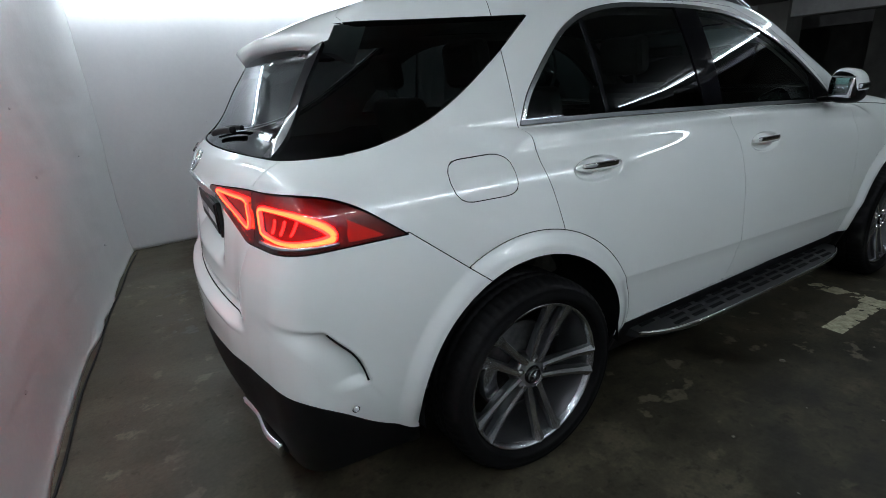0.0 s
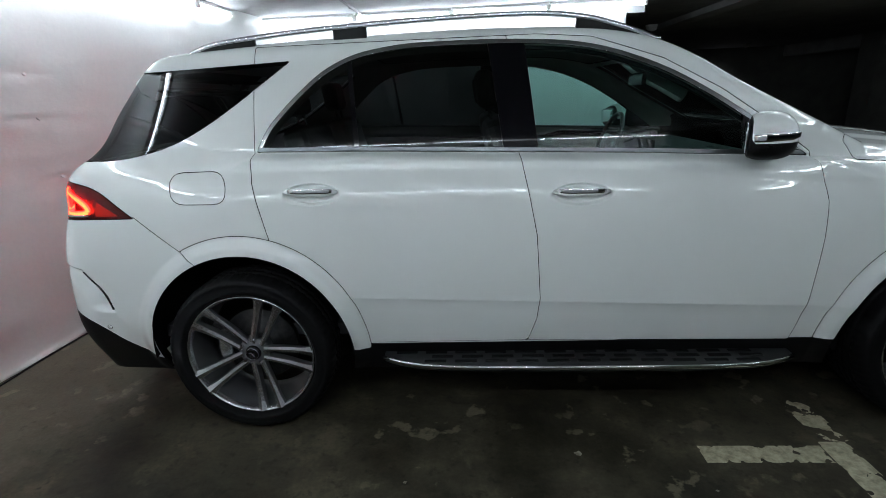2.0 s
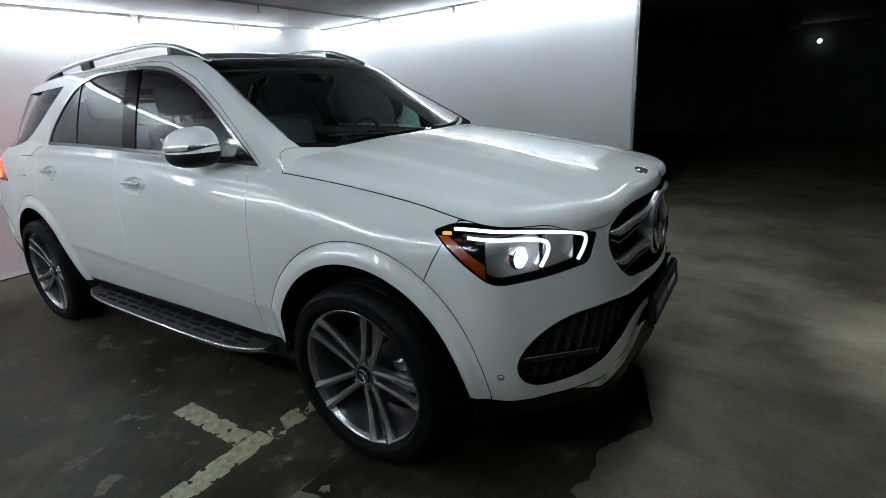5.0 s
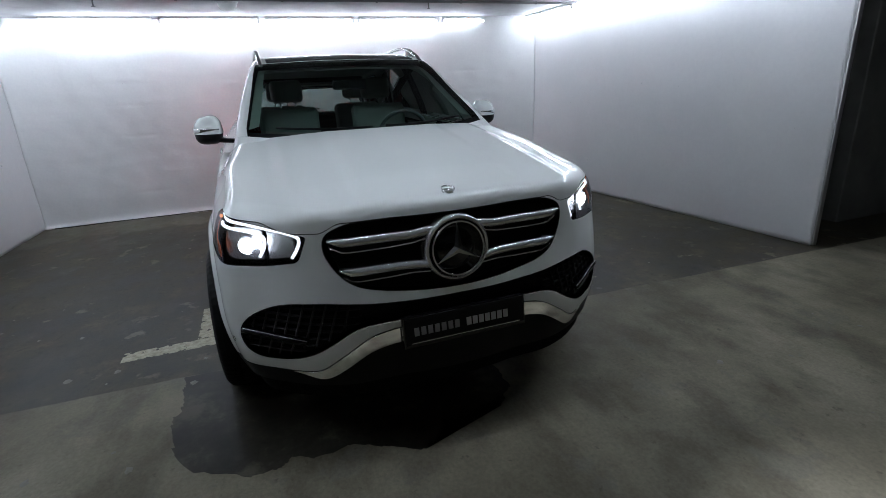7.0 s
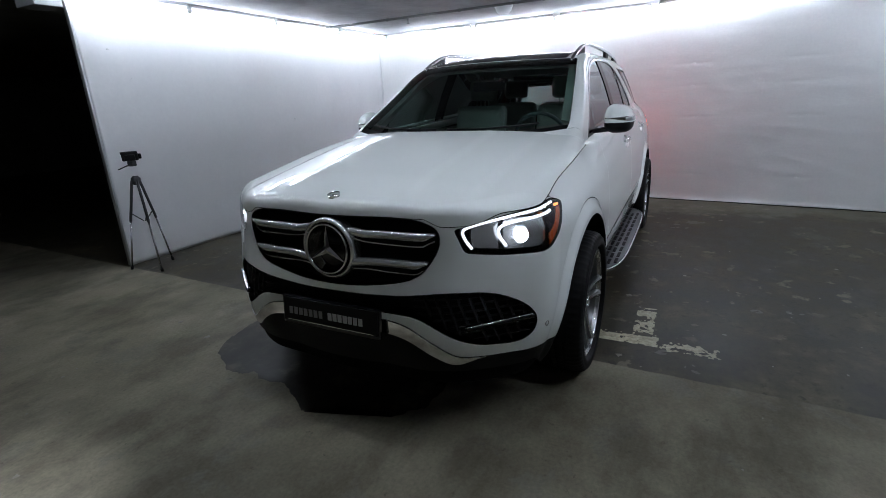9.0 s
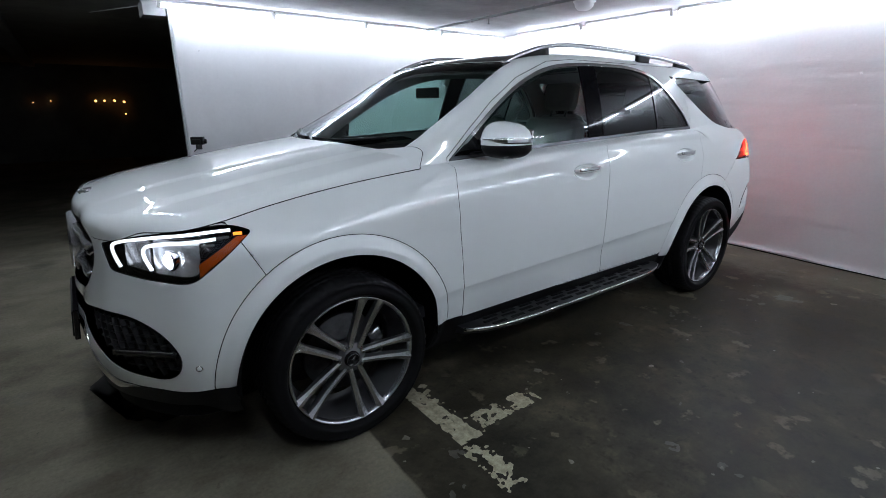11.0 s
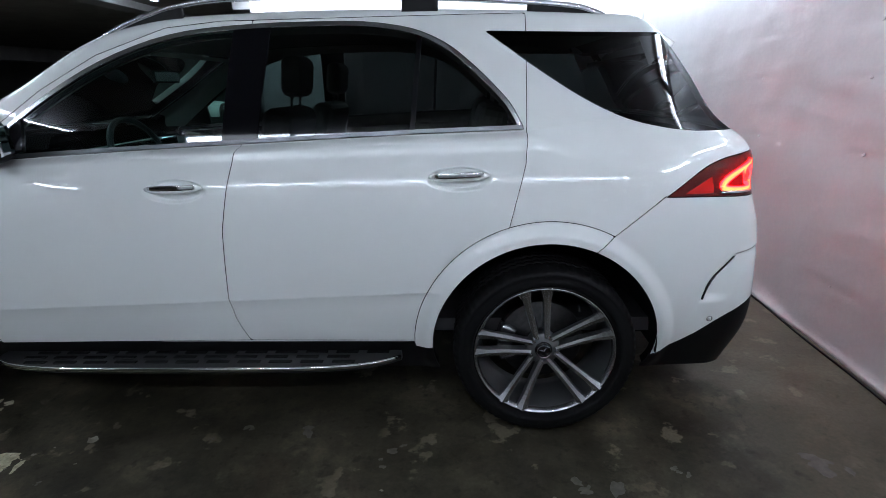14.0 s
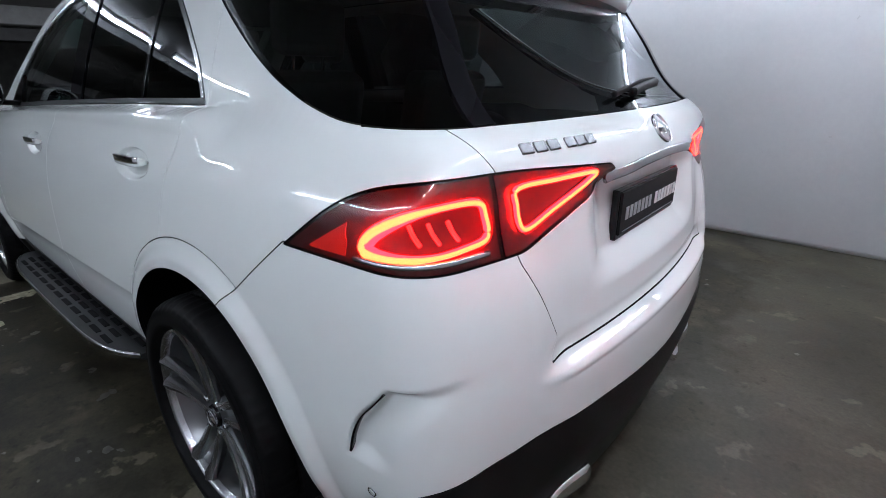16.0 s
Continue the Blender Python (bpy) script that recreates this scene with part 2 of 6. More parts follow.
# flakes where the dark coat has worn through
_worn = maths(CONCRETE, "MULTIPLY", step_up(CONCRETE, _spot.outputs["Fac"], .60, .64), step_up(CONCRETE, _big.outputs["Fac"], .47, .55))
_coat = blend(CONCRETE, _worn, _coat, (.115, .101, .071))
# the coat of the bay ends in a line just past the walls, and fades out towards the back wall
_zone = step_up(CONCRETE, maths(CONCRETE, "MULTIPLY_ADD", _mid.outputs["Fac"], .05, maths(CONCRETE, "MULTIPLY_ADD", _sep.outputs["Y"], -.03, _sep.outputs["X"])), 1.440, 1.452)
_rear = step_up(CONCRETE, maths(CONCRETE, "MULTIPLY_ADD", _mid.outputs["Fac"], -1.6, maths(CONCRETE, "MULTIPLY", _sep.outputs["X"], -1.0)), 1.50, 1.72)
# broad damp stains and fine dark spotting over the bare slab
_stain, _pock = grain(CONCRETE, 1.7, 7, .6, (1, 1.5, 1)), grain(CONCRETE, 17, 6, .62)
_bare = blend(CONCRETE, maths(CONCRETE, "MULTIPLY", step_up(CONCRETE, _stain.outputs["Fac"], .46, .62), .50), _bare, (.050, .044, .031))
_bare = blend(CONCRETE, maths(CONCRETE, "MULTIPLY", step_up(CONCRETE, _pock.outputs["Fac"], .63, .70), .45), _bare, (.05, .044, .031))
_coat = blend(CONCRETE, maths(CONCRETE, "MULTIPLY", step_up(CONCRETE, _stain.outputs["Fac"], .52, .62), .5), _coat, (.055, .049, .034))
_coat = blend(CONCRETE, maths(CONCRETE, "MULTIPLY", step_up(CONCRETE, _pock.outputs["Fac"], .56, .66), .55), _coat, (.010, .0088, .0062))
_col = blend(CONCRETE, maths(CONCRETE, "MAXIMUM", _zone, maths(CONCRETE, "MULTIPLY", _rear, .34)), _coat, _bare)
_col = blend(CONCRETE, .28, _col, shades(CONCRETE, _fine.outputs["Fac"], (.34, .22), (.66, .78)), "OVERLAY")
wire(CONCRETE, _col, bsdf(CONCRETE).inputs["Base Color"])
# the old coat is glossier than the bare slab
wire(CONCRETE, maths(CONCRETE, "MULTIPLY_ADD", _zone, -.11, .15), bsdf(CONCRETE).inputs["Specular IOR Level"])
wire(CONCRETE, shades(CONCRETE, _mid.outputs["Fac"], (.40, .40), (.62, .56)), bsdf(CONCRETE).inputs["Roughness"])
bumped(CONCRETE, _fine.outputs["Fac"], .18, .004)

SOFFIT = material("grey_concrete_soffit", (.42, .42, .41), .8)
_n = grain(SOFFIT, 3, 8, .65)
wire(SOFFIT, shades(SOFFIT, _n.outputs["Fac"], (.3, .23), (.7, .35)), bsdf(SOFFIT).inputs["Base Color"])
GARAGE = material("dark_garage_concrete", (.30, .30, .28), .8)
_n = grain(GARAGE, 2, 8, .65)
wire(GARAGE, shades(GARAGE, _n.outputs["Fac"], (.3, (.10, .10, .092)), (.7, (.17, .168, .155))), bsdf(GARAGE).inputs["Base Color"])
LINE = material("worn_cream_road_paint", (.55, .52, .42), .6)
_n = grain(LINE, 30, 8, .7)
wire(LINE, shades(LINE, _n.outputs["Fac"], (.35, (.23, .21, .14)), (.55, (.42, .39, .27)), (.7, (.53, .50, .36))), bsdf(LINE).inputs["Base Color"])
TUBE = glow("fluorescent_tube", (.87, .94, 1.0), TUBE_GLOW)
FITTING = material("white_lamp_fitting", (.7, .7, .7), .4)
PIPE = material("grey_painted_pipe", (.13, .13, .13), .5, .3)
EDGE_METAL = material("galvanised_strip", (.5, .5, .5), .4, .8)
# ---- the bay and the dark garage round it ----
def sheet_wall(name, a, b, z1, material_, label, out, bend=None, folds=.006, creases=0.0, hem=0.0, thick=.05, seed=0, fine=(170, 64), pins=()):
    """A thin upright wall from a to b on the plan, with an uneven face; out is the way to its back."""
    a, b, out = (np.array(v, float) for v in (a, b, out))
    n, k = fine
    u = np.linspace(0, 1, n)[:, None]
    h = np.linspace(0, 1, k)[None]
    base = a + (b - a) * u
    if bend is not None:
        base = base + out * bend(u)
    off = np.zeros((n, k))
    for i in range(n):
        for j in range(k):
            q = Vector((u[i, 0] * 6.5, h[0, j] * 2.5, seed))
            off[i, j] = folds * (noise.noise(q * .9) * 2 + noise.noise(Vector((q.x * 2.4, q.y * 1.1, seed + 5))) + .35 * noise.noise(q * 5)) + creases * abs(noise.noise(Vector((q.x * 1.3, q.y * 5.5 + .6 * noise.noise(q * .8), seed + 9))))
    z = h * z1 + 0 * u
    along = u * np.linalg.norm(b - a)
    for pu, pz in pins:  # the cloth is drawn in at each pin, with a crease to both sides
        sag = .02 * np.abs(along - pu)
        off = off + .0055 * np.exp(-np.abs(z - pz + .25 * sag) / .016) * np.exp(-((along - pu) / .20) ** 2)
    off = off - hem * np.exp(-z / .03) * (1 + .5 * np.sin(u * 40 + 3 * np.sin(u * 17)))
    face = np.stack([base[:, :1] + out[0] * off, base[:, 1:] + out[1] * off, z], -1)
    back = np.stack([base[:, :1] + out[0] * thick + 0 * z, base[:, 1:] + out[1] * thick + 0 * z, z], -1)
    v = np.concatenate([face.reshape(-1, 3), back.reshape(-1, 3)])
    idx = np.arange(n * k).reshape(n, k)
    q = np.stack([idx[:-1, :-1], idx[1:, :-1], idx[1:, 1:], idx[:-1, 1:]], -1).reshape(-1, 4)
    faces = [tuple(f) for f in q.tolist()] + [tuple(f[::-1]) for f in (q + n * k).tolist()]
    rim = list(idx[:, 0]) + list(idx[-1, 1:]) + list(idx[::-1, -1][1:]) + list(idx[0, ::-1][1:-1])
    m = n * k
    faces += [(int(r), int(rim[i - 1]), int(rim[i - 1] + m), int(r + m)) for i, r in enumerate(rim)]
    ob = part(name, mesh_of(name, v, faces), material_)
    return tagged(ob, label, "wall", kind="structure")


BACK_L, BACK_R = (-2.86, 3.47), (-3.17, -3.28)
SIDE_R, SIDE_L = (1.27, -3.46), (1.42, 3.67)
PINS = [(y + .05 * math.sin(7 * z), z) for y in (-2.05, -.80, .17, 1.33, 2.45) for z in (.34, 1.05, 1.42, 1.68)]
wall_back = sheet_wall("wall_back", BACK_R, BACK_L, CEIL_Z - .004, CLOTH, "white hung cloth wall with soft wrinkles behind the car", (-1, 0),
                       bend=lambda u: .15 * np.sin(np.pi * np.clip(u, 0, 1)), folds=.013, creases=.006, hem=.026, fine=(300, 150), pins=[(y - BACK_R[1], z) for y, z in PINS])
wall_right = sheet_wall("wall_right", (BACK_R[0] - .02, BACK_R[1]), SIDE_R, CEIL_Z - .004, SHEET, "white painted sheet wall lit from above", (0, -1), folds=.004, creases=.0012, seed=9)
wall_left = sheet_wall("wall_left", (BACK_L[0] - .02, BACK_L[1]), SIDE_L, CEIL_Z - .004, SHEET, "white painted sheet wall lit from above", (0, 1), folds=.004, creases=.0012, seed=21)

# floor: one sheet under bay and garage
bm = bmesh.new()
bmesh.ops.create_grid(bm, x_segments=60, y_segments=60, size=30)
floor = tagged(part("floor", bm, CONCRETE), "worn stained concrete garage floor, darker inside the bay", "floor", kind="structure")

v = [(x, y, z) for x, low in ((-12, ceil_at(-12)), (1.5, CEIL_Z), (30, CEIL_Z)) for y in (-30, 30) for z in (low, CEIL_Z + .3)]
f = [(0, 1, 3, 2), (8, 10, 11, 9)] + [q for i in (0, 4) for q in ((i, i + 2, i + 6, i + 4), (i + 1, i + 5, i + 7, i + 3), (i, i + 4, i + 5, i + 1), (i + 2, i + 3, i + 7, i + 6))]
ceiling = tagged(part("ceiling", mesh_of("ceiling", v, f), SOFFIT), "pale grey concrete garage ceiling", "ceiling", kind="structure")
for name, b in (("wall_far_front", (22, 22.3, -30, 30)), ("wall_far_left", (-12, 30, 13, 13.3)), ("wall_far_right", (-12, 30, -14.3, -14)), ("wall_far_back", (-9.3, -9, -30, 30))):
    tagged(part(name, box(b[0], b[1], b[2], b[3], .004, CEIL_Z - .004), GARAGE), "dark concrete garage wall", "wall", kind="structure")


def tube_lamp(length=1.11):
    """A bare fluorescent batten: a body along x, two end holders and the tube."""
    t = thing("fluorescent_lamp", "lit bare fluorescent tube batten under the ceiling edge", "lamp", "tube lamps round the bay")
    part("lamp_body", box(-length / 2, length / 2, -.02, .02, .0, .035, .006), FITTING, t)
    for s in (-1, 1):
        part("end_holder", box(s * length / 2 - .015, s * length / 2 + .015, -.018, .018, -.045, .012, .005), FITTING, t)
    v, f = tube([(-length / 2 + .02, 0, -.028), (0, 0, -.028), (length / 2 - .02, 0, -.028)], .013, 12)
    part("tube", mesh_of("tube", v, f), TUBE, t, "glowing white tube")
    return t


first_lamp = None
def hang_lamps(a, b, count):
    """Lamps end to end along a wall from a to b, their bodies against the ceiling."""
    global first_lamp
    a, b = np.array(a, float), np.array(b, float)
    d = (b - a) / np.linalg.norm(b - a)
    away = math.degrees(math.atan2(d[1], d[0]))
    for i in range(count):
        p = a + (b - a) * (i + .5) / count
        m = pose(p[0], p[1], ceil_at(p[0]) - .036, 0, 0, away)
        if first_lamp is None:
            first_lamp = tube_lamp()
            first_lamp.matrix_basis = m
        else:
            copy_thing(first_lamp, m)


hang_lamps((-3.04, -2.76), (-2.96, 3.20), 5)
hang_lamps((-3.16, -3.13), (1.40, -3.29), 4)
hang_lamps((-2.93, 3.33), (1.62, 3.51), 4)
hang_lamps((2.22, -3.25), (2.38, 3.05), 5)
# ---- the car's skin: a smooth solid bounded by side, top, front and rear surfaces ----
def curve(*knots):
    """A smooth curve through a few knots (a, b): b as a function of a."""
    a, b = np.array(knots, float).T
    m = np.gradient(b, a)
    def at(v):
        v = np.clip(np.asarray(v, float), a[0], a[-1])
        i = np.clip(np.searchsorted(a, v) - 1, 0, len(a) - 2)
        h = a[i + 1] - a[i]
        u = (v - a[i]) / h
        return ((1 + 2 * u) * (1 - u) ** 2 * b[i] + u * (1 - u) ** 2 * h * m[i]
                + u * u * (3 - 2 * u) * b[i + 1] + u * u * (u - 1) * h * m[i + 1])
    return at


def ramp(v, a, b):
    u = np.clip((v - a) / (b - a), 0, 1)
    return u * u * (3 - 2 * u)


WHEEL_X, WHEEL_Z, HUB_Y = 1.4975, 0.385, 0.93
HANDLES = ((-1.155, 1.092), (-.05, 1.062))
lower_width = curve((.18, .84), (.30, .885), (.42, .928), (.53, .950), (.70, .955), (.85, .950), (.90, .946), (.95, .9385), (1.03, .9214), (1.10, .8930), (1.16, .8605), (1.21, .820), (1.27, .768))
upper_width = curve((1.10, .822), (1.17, .8065), (1.235, .790), (1.27, .7811), (1.30, .7725), (1.35, .7566), (1.40, .7395), (1.50, .702), (1.60, .659), (1.66, .631), (1.72, .599), (1.80, .52))
crease_line = curve((-2.6, 1.076), (-1.6, 1.078), (-1.0, 1.078), (-.5, 1.076), (0., 1.064), (.5, 1.046), (.97, 1.012), (1.3, .975), (1.6, .93))
groove_line = curve((-2.6, 1.20), (-1.5, 1.192), (-.6, 1.182), (-.3, 1.175), (.06, 1.162), (.4, 1.135), (.63, 1.108), (.9, 1.088), (1.3, 1.06), (1.6, 1.04))
belt_edge = curve((-2.6, 1.300), (-1.75, 1.285), (-1.41, 1.248), (-.97, 1.239), (-.26, 1.212), (.16, 1.196), (.62, 1.174), (.9, 1.160), (1.6, 1.15))


def flank_table():
    """Half the body's width over x and z: a sharp crease at handle height, a steep shoulder with a shallow groove, a ledge below the glass."""
    xs, zs = np.arange(-2.7, 2.7, .01)[:, None], np.arange(.1, 1.9, .001)[None]
    crease, groove, belt = crease_line(xs), groove_line(xs), belt_edge(xs)
    doors = ramp(xs, -1.62, -1.40) * ramp(xs, 1.25, .92)
    grooved = ramp(xs, -2.0, -1.30) * ramp(xs, 1.45, .95)
    nose = ramp(xs, .85, 1.65)
    plain = .06 + .11 * ramp(zs, .86, 1.0)
    rise = (.33 - .08 * nose) * ramp(zs - crease, -.060, .060 + .05 * nose)
    dip = .26 * np.exp(-((zs - groove) / .016) ** 2) * grooved
    wide = 1 - doors
    ledge = ramp(zs, belt - .030 - .120 * wide, belt - .003 - .065 * wide) * (1 - .97 * wide * (1 - nose) * ramp(zs, belt - .068, belt))
    below = (zs <= belt) & (zs > .85)
    fall = np.cumsum(np.where(below, plain + rise - dip, 0), 1) * .001
    turn = np.cumsum(np.where(below, ledge, 0), 1) * .001
    base = lower_width(np.minimum(zs, .85)) + 0 * xs
    at_belt = upper_width(belt) * (1 - nose) + lower_width(belt) * nose
    steep = (float(lower_width(.85)) - fall[:, -1:] - at_belt) / turn[:, -1:]
    above = at_belt + (upper_width(np.maximum(zs, 1.10)) - upper_width(belt)) * (1 - nose) - .85 * (zs - belt) * nose
    return np.where(zs <= belt, base - fall - steep * turn, above)


FLANK = flank_table()


def side_width(x, z):
    """Half the body's width at a length and a height."""
    a, b = np.broadcast_arrays(np.asarray(x, float), np.asarray(z, float))
    u, v = np.clip((a + 2.7) / .01, 0, FLANK.shape[0] - 1.001), np.clip((b - .1) / .001, 0, FLANK.shape[1] - 1.001)
    i, j = u.astype(int), v.astype(int)
    u, v = u - i, v - j
    return (FLANK[i, j] * (1 - u) + FLANK[i + 1, j] * u) * (1 - v) + (FLANK[i, j + 1] * (1 - u) + FLANK[i + 1, j + 1] * u) * v


plan_inset = curve((-2.5, .06), (-2.0, .022), (-1.5, .006), (-.6, 0), (.4, 0), (1.2, .004), (1.6, .012), (2.0, .04), (2.5, .09))
hood_line = curve((.6, 1.315), (1.0, 1.275), (1.4, 1.225), (1.8, 1.160), (2.1, 1.106), (2.25, 1.076), (2.33, 1.058), (2.45, 1.028))
roof_line = curve((-2.7, 1.50), (-2.3, 1.60), (-2.0, 1.652), (-1.4, 1.706), (-.8, 1.728), (-.2, 1.730), (.2, 1.708), (.45, 1.648), (.8, 1.465), (1.2, 1.262), (1.5, 1.10), (2.5, .50))
nose_line = curve((.1, 2.34), (.28, 2.38), (.45, 2.42), (.60, 2.415), (.83, 2.378), (.95, 2.368), (1.0, 2.362), (1.05, 2.348), (1.15, 2.28), (1.8, 1.8))
tail_line = curve((.1, -2.36), (.3, -2.42), (.45, -2.465), (.62, -2.472), (.70, -2.468), (.722, -2.464), (.738, -2.434), (.80, -2.422), (.9, -2.41), (1.05, -2.386), (1.15, -2.385), (1.21, -2.345),
                  (1.25, -2.29), (1.45, -2.135), (1.65, -1.99), (1.8, -1.88))

tail_side = curve((.1, -2.36), (.3, -2.42), (.45, -2.458), (.62, -2.464), (.75, -2.455), (.9, -2.428), (1.05, -2.386), (1.15, -2.385), (1.21, -2.345),
                  (1.25, -2.29), (1.45, -2.135), (1.65, -1.99), (1.8, -1.88))


def width_at(x, z):
    w = side_width(x, z) - plan_inset(x)
    for xw in (WHEEL_X, -WHEEL_X):
        r = np.hypot(x - xw, z - WHEEL_Z)
        w = w + .020 * ramp(r, .537, .478) * ramp(z, .2, .3)
    w = w - .045 * ramp(x, 1.0, 1.9) * ramp(z, .88, 1.10)
    sill = np.clip((.598 - .038 * x - z) / .060, 0, 1)
    w = w - .0095 * (1 - (1 - sill) ** 2) * ramp(np.abs(x), 1.15, 1.0)
    for xh, zh in HANDLES:  # the cups behind the door handles
        w = w - .020 * ramp(((x - xh) / .125) ** 2 + ((z - zh + .008) / .046) ** 2, 1.0, .55)
    return w


scoop_line = curve((25, .795), (33, .800), (40, .818), (46, .812), (52, .788), (60, .78))


def scoop(x, y, z):
    """The set-in lower flank of the rear bumper, behind a crease."""
    front = -(x + 2.122) * .87 - (z - .60) * .50 + .018 * ramp(z, .58, .67) * ramp(z, .775, .68)
    upper = scoop_line(np.degrees(np.arctan2(y, -1.5 - x))) - z
    pocket = ramp(front, -.007, .004) * ramp(front, .11, .02) * ramp(z, .572, .612) * ramp(upper, .0, .03)
    return (.0040 * ramp(front, -.002, .012) * ramp(upper, -.008, .045) * ramp(z, .44, .70) + .021 * pocket) * ramp(y, .62, .84)


def top_at(x, y):
    hood = hood_line(x) - .050 * (y / .75) ** 2 + (.010 * ramp(y, .640, .570) + .004 * ramp(y, .375, .305)) * ramp(x, 2.34, 2.05) - .010
    roof = roof_line(x + .3 * y * y) - .010 * (y / .6) ** 2
    return np.maximum(hood, roof)


def nose_at(y, z):
    y = np.abs(y)
    return nose_line(z) - .385 * y * y + .045 * ramp(y, .22, .50) * ramp(y, .84, .56)


def tail_at(y, z):
    hollow = .045 * ramp(np.abs(y), .42, .27) * ramp(z, .845, .925) * ramp(z, 1.118, 1.092)  # round the plate
    corner = ramp(np.abs(y), .50, .66)  # no step outside the gate
    return tail_line(z) * (1 - corner) + tail_side(z) * corner + .145 * y * y + hollow


def outside(p):
    """Below nought inside the skin; p: rows of x, y, z."""
    x, y, z = p[..., 0], np.abs(p[..., 1]), p[..., 2]
    d = y - width_at(x, z)
    for other, k in ((z - top_at(x, y), .05), (x - nose_at(y, z), .032 + .058 * ramp(y, .50, .74)), (tail_at(y, z) - x, .10)):
        h = np.clip(.5 + .5 * (d - other) / k, 0, 1)
        d = other * (1 - h) + d * h + k * h * (1 - h)
    return d + np.where(x < -2.0, scoop(x, y, z), 0)


def reach(p, way, far=3.2):
    """Where rays from inside points p along way leave the skin."""
    lo, hi = np.zeros(p.shape[:-1]), np.full(p.shape[:-1], far)
    for _ in range(24):
        mid = (lo + hi) / 2
        inner = outside(p + way * mid[..., None]) < 0
        lo, hi = np.where(inner, mid, lo), np.where(inner, hi, mid)
    return p + way * lo[..., None]


def slope(p):
    """Outward normals of the skin."""
    e = 2e-3
    n = np.stack([outside(p + e * a) - outside(p - e * a) for a in np.eye(3)], -1)
    return n / np.linalg.norm(n, axis=-1, keepdims=True)
# ---- cutting the skin into panels ----
class Skin:
    """A patch of the skin: vertices, normals, triangles."""
    def __init__(self, v, n, f):
        self.v, self.n, self.f = v, n, f

    def keep(self, field):
        """The part where field is above nought, cut cleanly along its edge."""
        f, val = self.f, field
        pos = val > 0
        count = pos[f].sum(1)
        whole = f[count == 3]
        tris, edges = [], []
        cut = f[(count == 1) | (count == 2)]
        if len(cut) == 0:
            return Skin(self.v, self.n, whole).tidy()
        c = pos[cut].sum(1)
        odd = np.where(c == 1, pos[cut].argmax(1), (~pos[cut]).argmax(1))
        rows = np.arange(len(cut))
        a, b, d = cut[rows, odd], cut[rows, (odd + 1) % 3], cut[rows, (odd + 2) % 3]
        pairs = np.concatenate([np.stack([a, b], 1), np.stack([a, d], 1)])
        key = np.sort(pairs, 1)
        uniq, back = np.unique(key, axis=0, return_inverse=True)
        back = back.ravel()
        w = val[uniq[:, 0]] / (val[uniq[:, 0]] - val[uniq[:, 1]])
        nv = self.v[uniq[:, 0]] * (1 - w)[:, None] + self.v[uniq[:, 1]] * w[:, None]
        nn = self.n[uniq[:, 0]] * (1 - w)[:, None] + self.n[uniq[:, 1]] * w[:, None]
        nn /= np.linalg.norm(nn, axis=1, keepdims=True)
        base = len(self.v)
        ab, ad = base + back[:len(cut)], base + back[len(cut):]
        one, two = c == 1, c == 2
        new_f = np.concatenate([whole, np.stack([a, ab, ad], 1)[one], np.stack([ab, b, d], 1)[two], np.stack([ab, d, ad], 1)[two]])
        return Skin(np.concatenate([self.v, nv]), np.concatenate([self.n, nn]), new_f).tidy()

    def tidy(self):
        f = self.f
        self.f = f[(f[:, 0] != f[:, 1]) & (f[:, 1] != f[:, 2]) & (f[:, 0] != f[:, 2])]
        used = np.unique(self.f)
        remap = np.full(len(self.v), -1)
        remap[used] = np.arange(len(used))
        return Skin(self.v[used], self.n[used], remap[self.f])

    def moved(self, depth):
        return Skin(self.v + self.n * depth, self.n, self.f)

    def eased(self, a, b):
        """With normals that turn evenly over the axes a and b, as pressed glass has them."""
        p, q = self.v[:, a] - self.v[:, a].mean(), self.v[:, b] - self.v[:, b].mean()
        base = np.stack([p * 0 + 1, p, q], 1)
        n = base @ np.linalg.lstsq(base, self.n, rcond=None)[0]
        return Skin(self.v, n / np.linalg.norm(n, axis=1, keepdims=True), self.f)

    def mirrored(self):
        flip = np.array([1, -1, 1])
        return Skin(self.v * flip, self.n * flip, self.f[:, ::-1])

    def joined(self, other):
        return Skin(np.concatenate([self.v, other.v]), np.concatenate([self.n, other.n]), np.concatenate([self.f, other.f + len(self.v)]))

    def both(self):
        """With its mirror image, welded along the middle."""
        return self.joined(self.mirrored()).welded()

    def welded(self):
        s = self
        mid = np.where(np.abs(s.v[:, 1]) < 2e-5)[0]
        if len(mid):
            key = np.round(s.v[mid] * 2e4).astype(int)
            _, first, inv = np.unique(key, axis=0, return_index=True, return_inverse=True)
            remap = np.arange(len(s.v))
            remap[mid] = mid[first[inv.ravel()]]
            s = Skin(s.v, s.n, remap[s.f])
            s = s.tidy()
        return s

    def rim(self):
        e = np.concatenate([self.f[:, [0, 1]], self.f[:, [1, 2]], self.f[:, [2, 0]]])
        key = np.sort(e, 1)
        _, idx, cnt = np.unique(key, axis=0, return_index=True, return_counts=True)
        return e[idx[cnt == 1]]

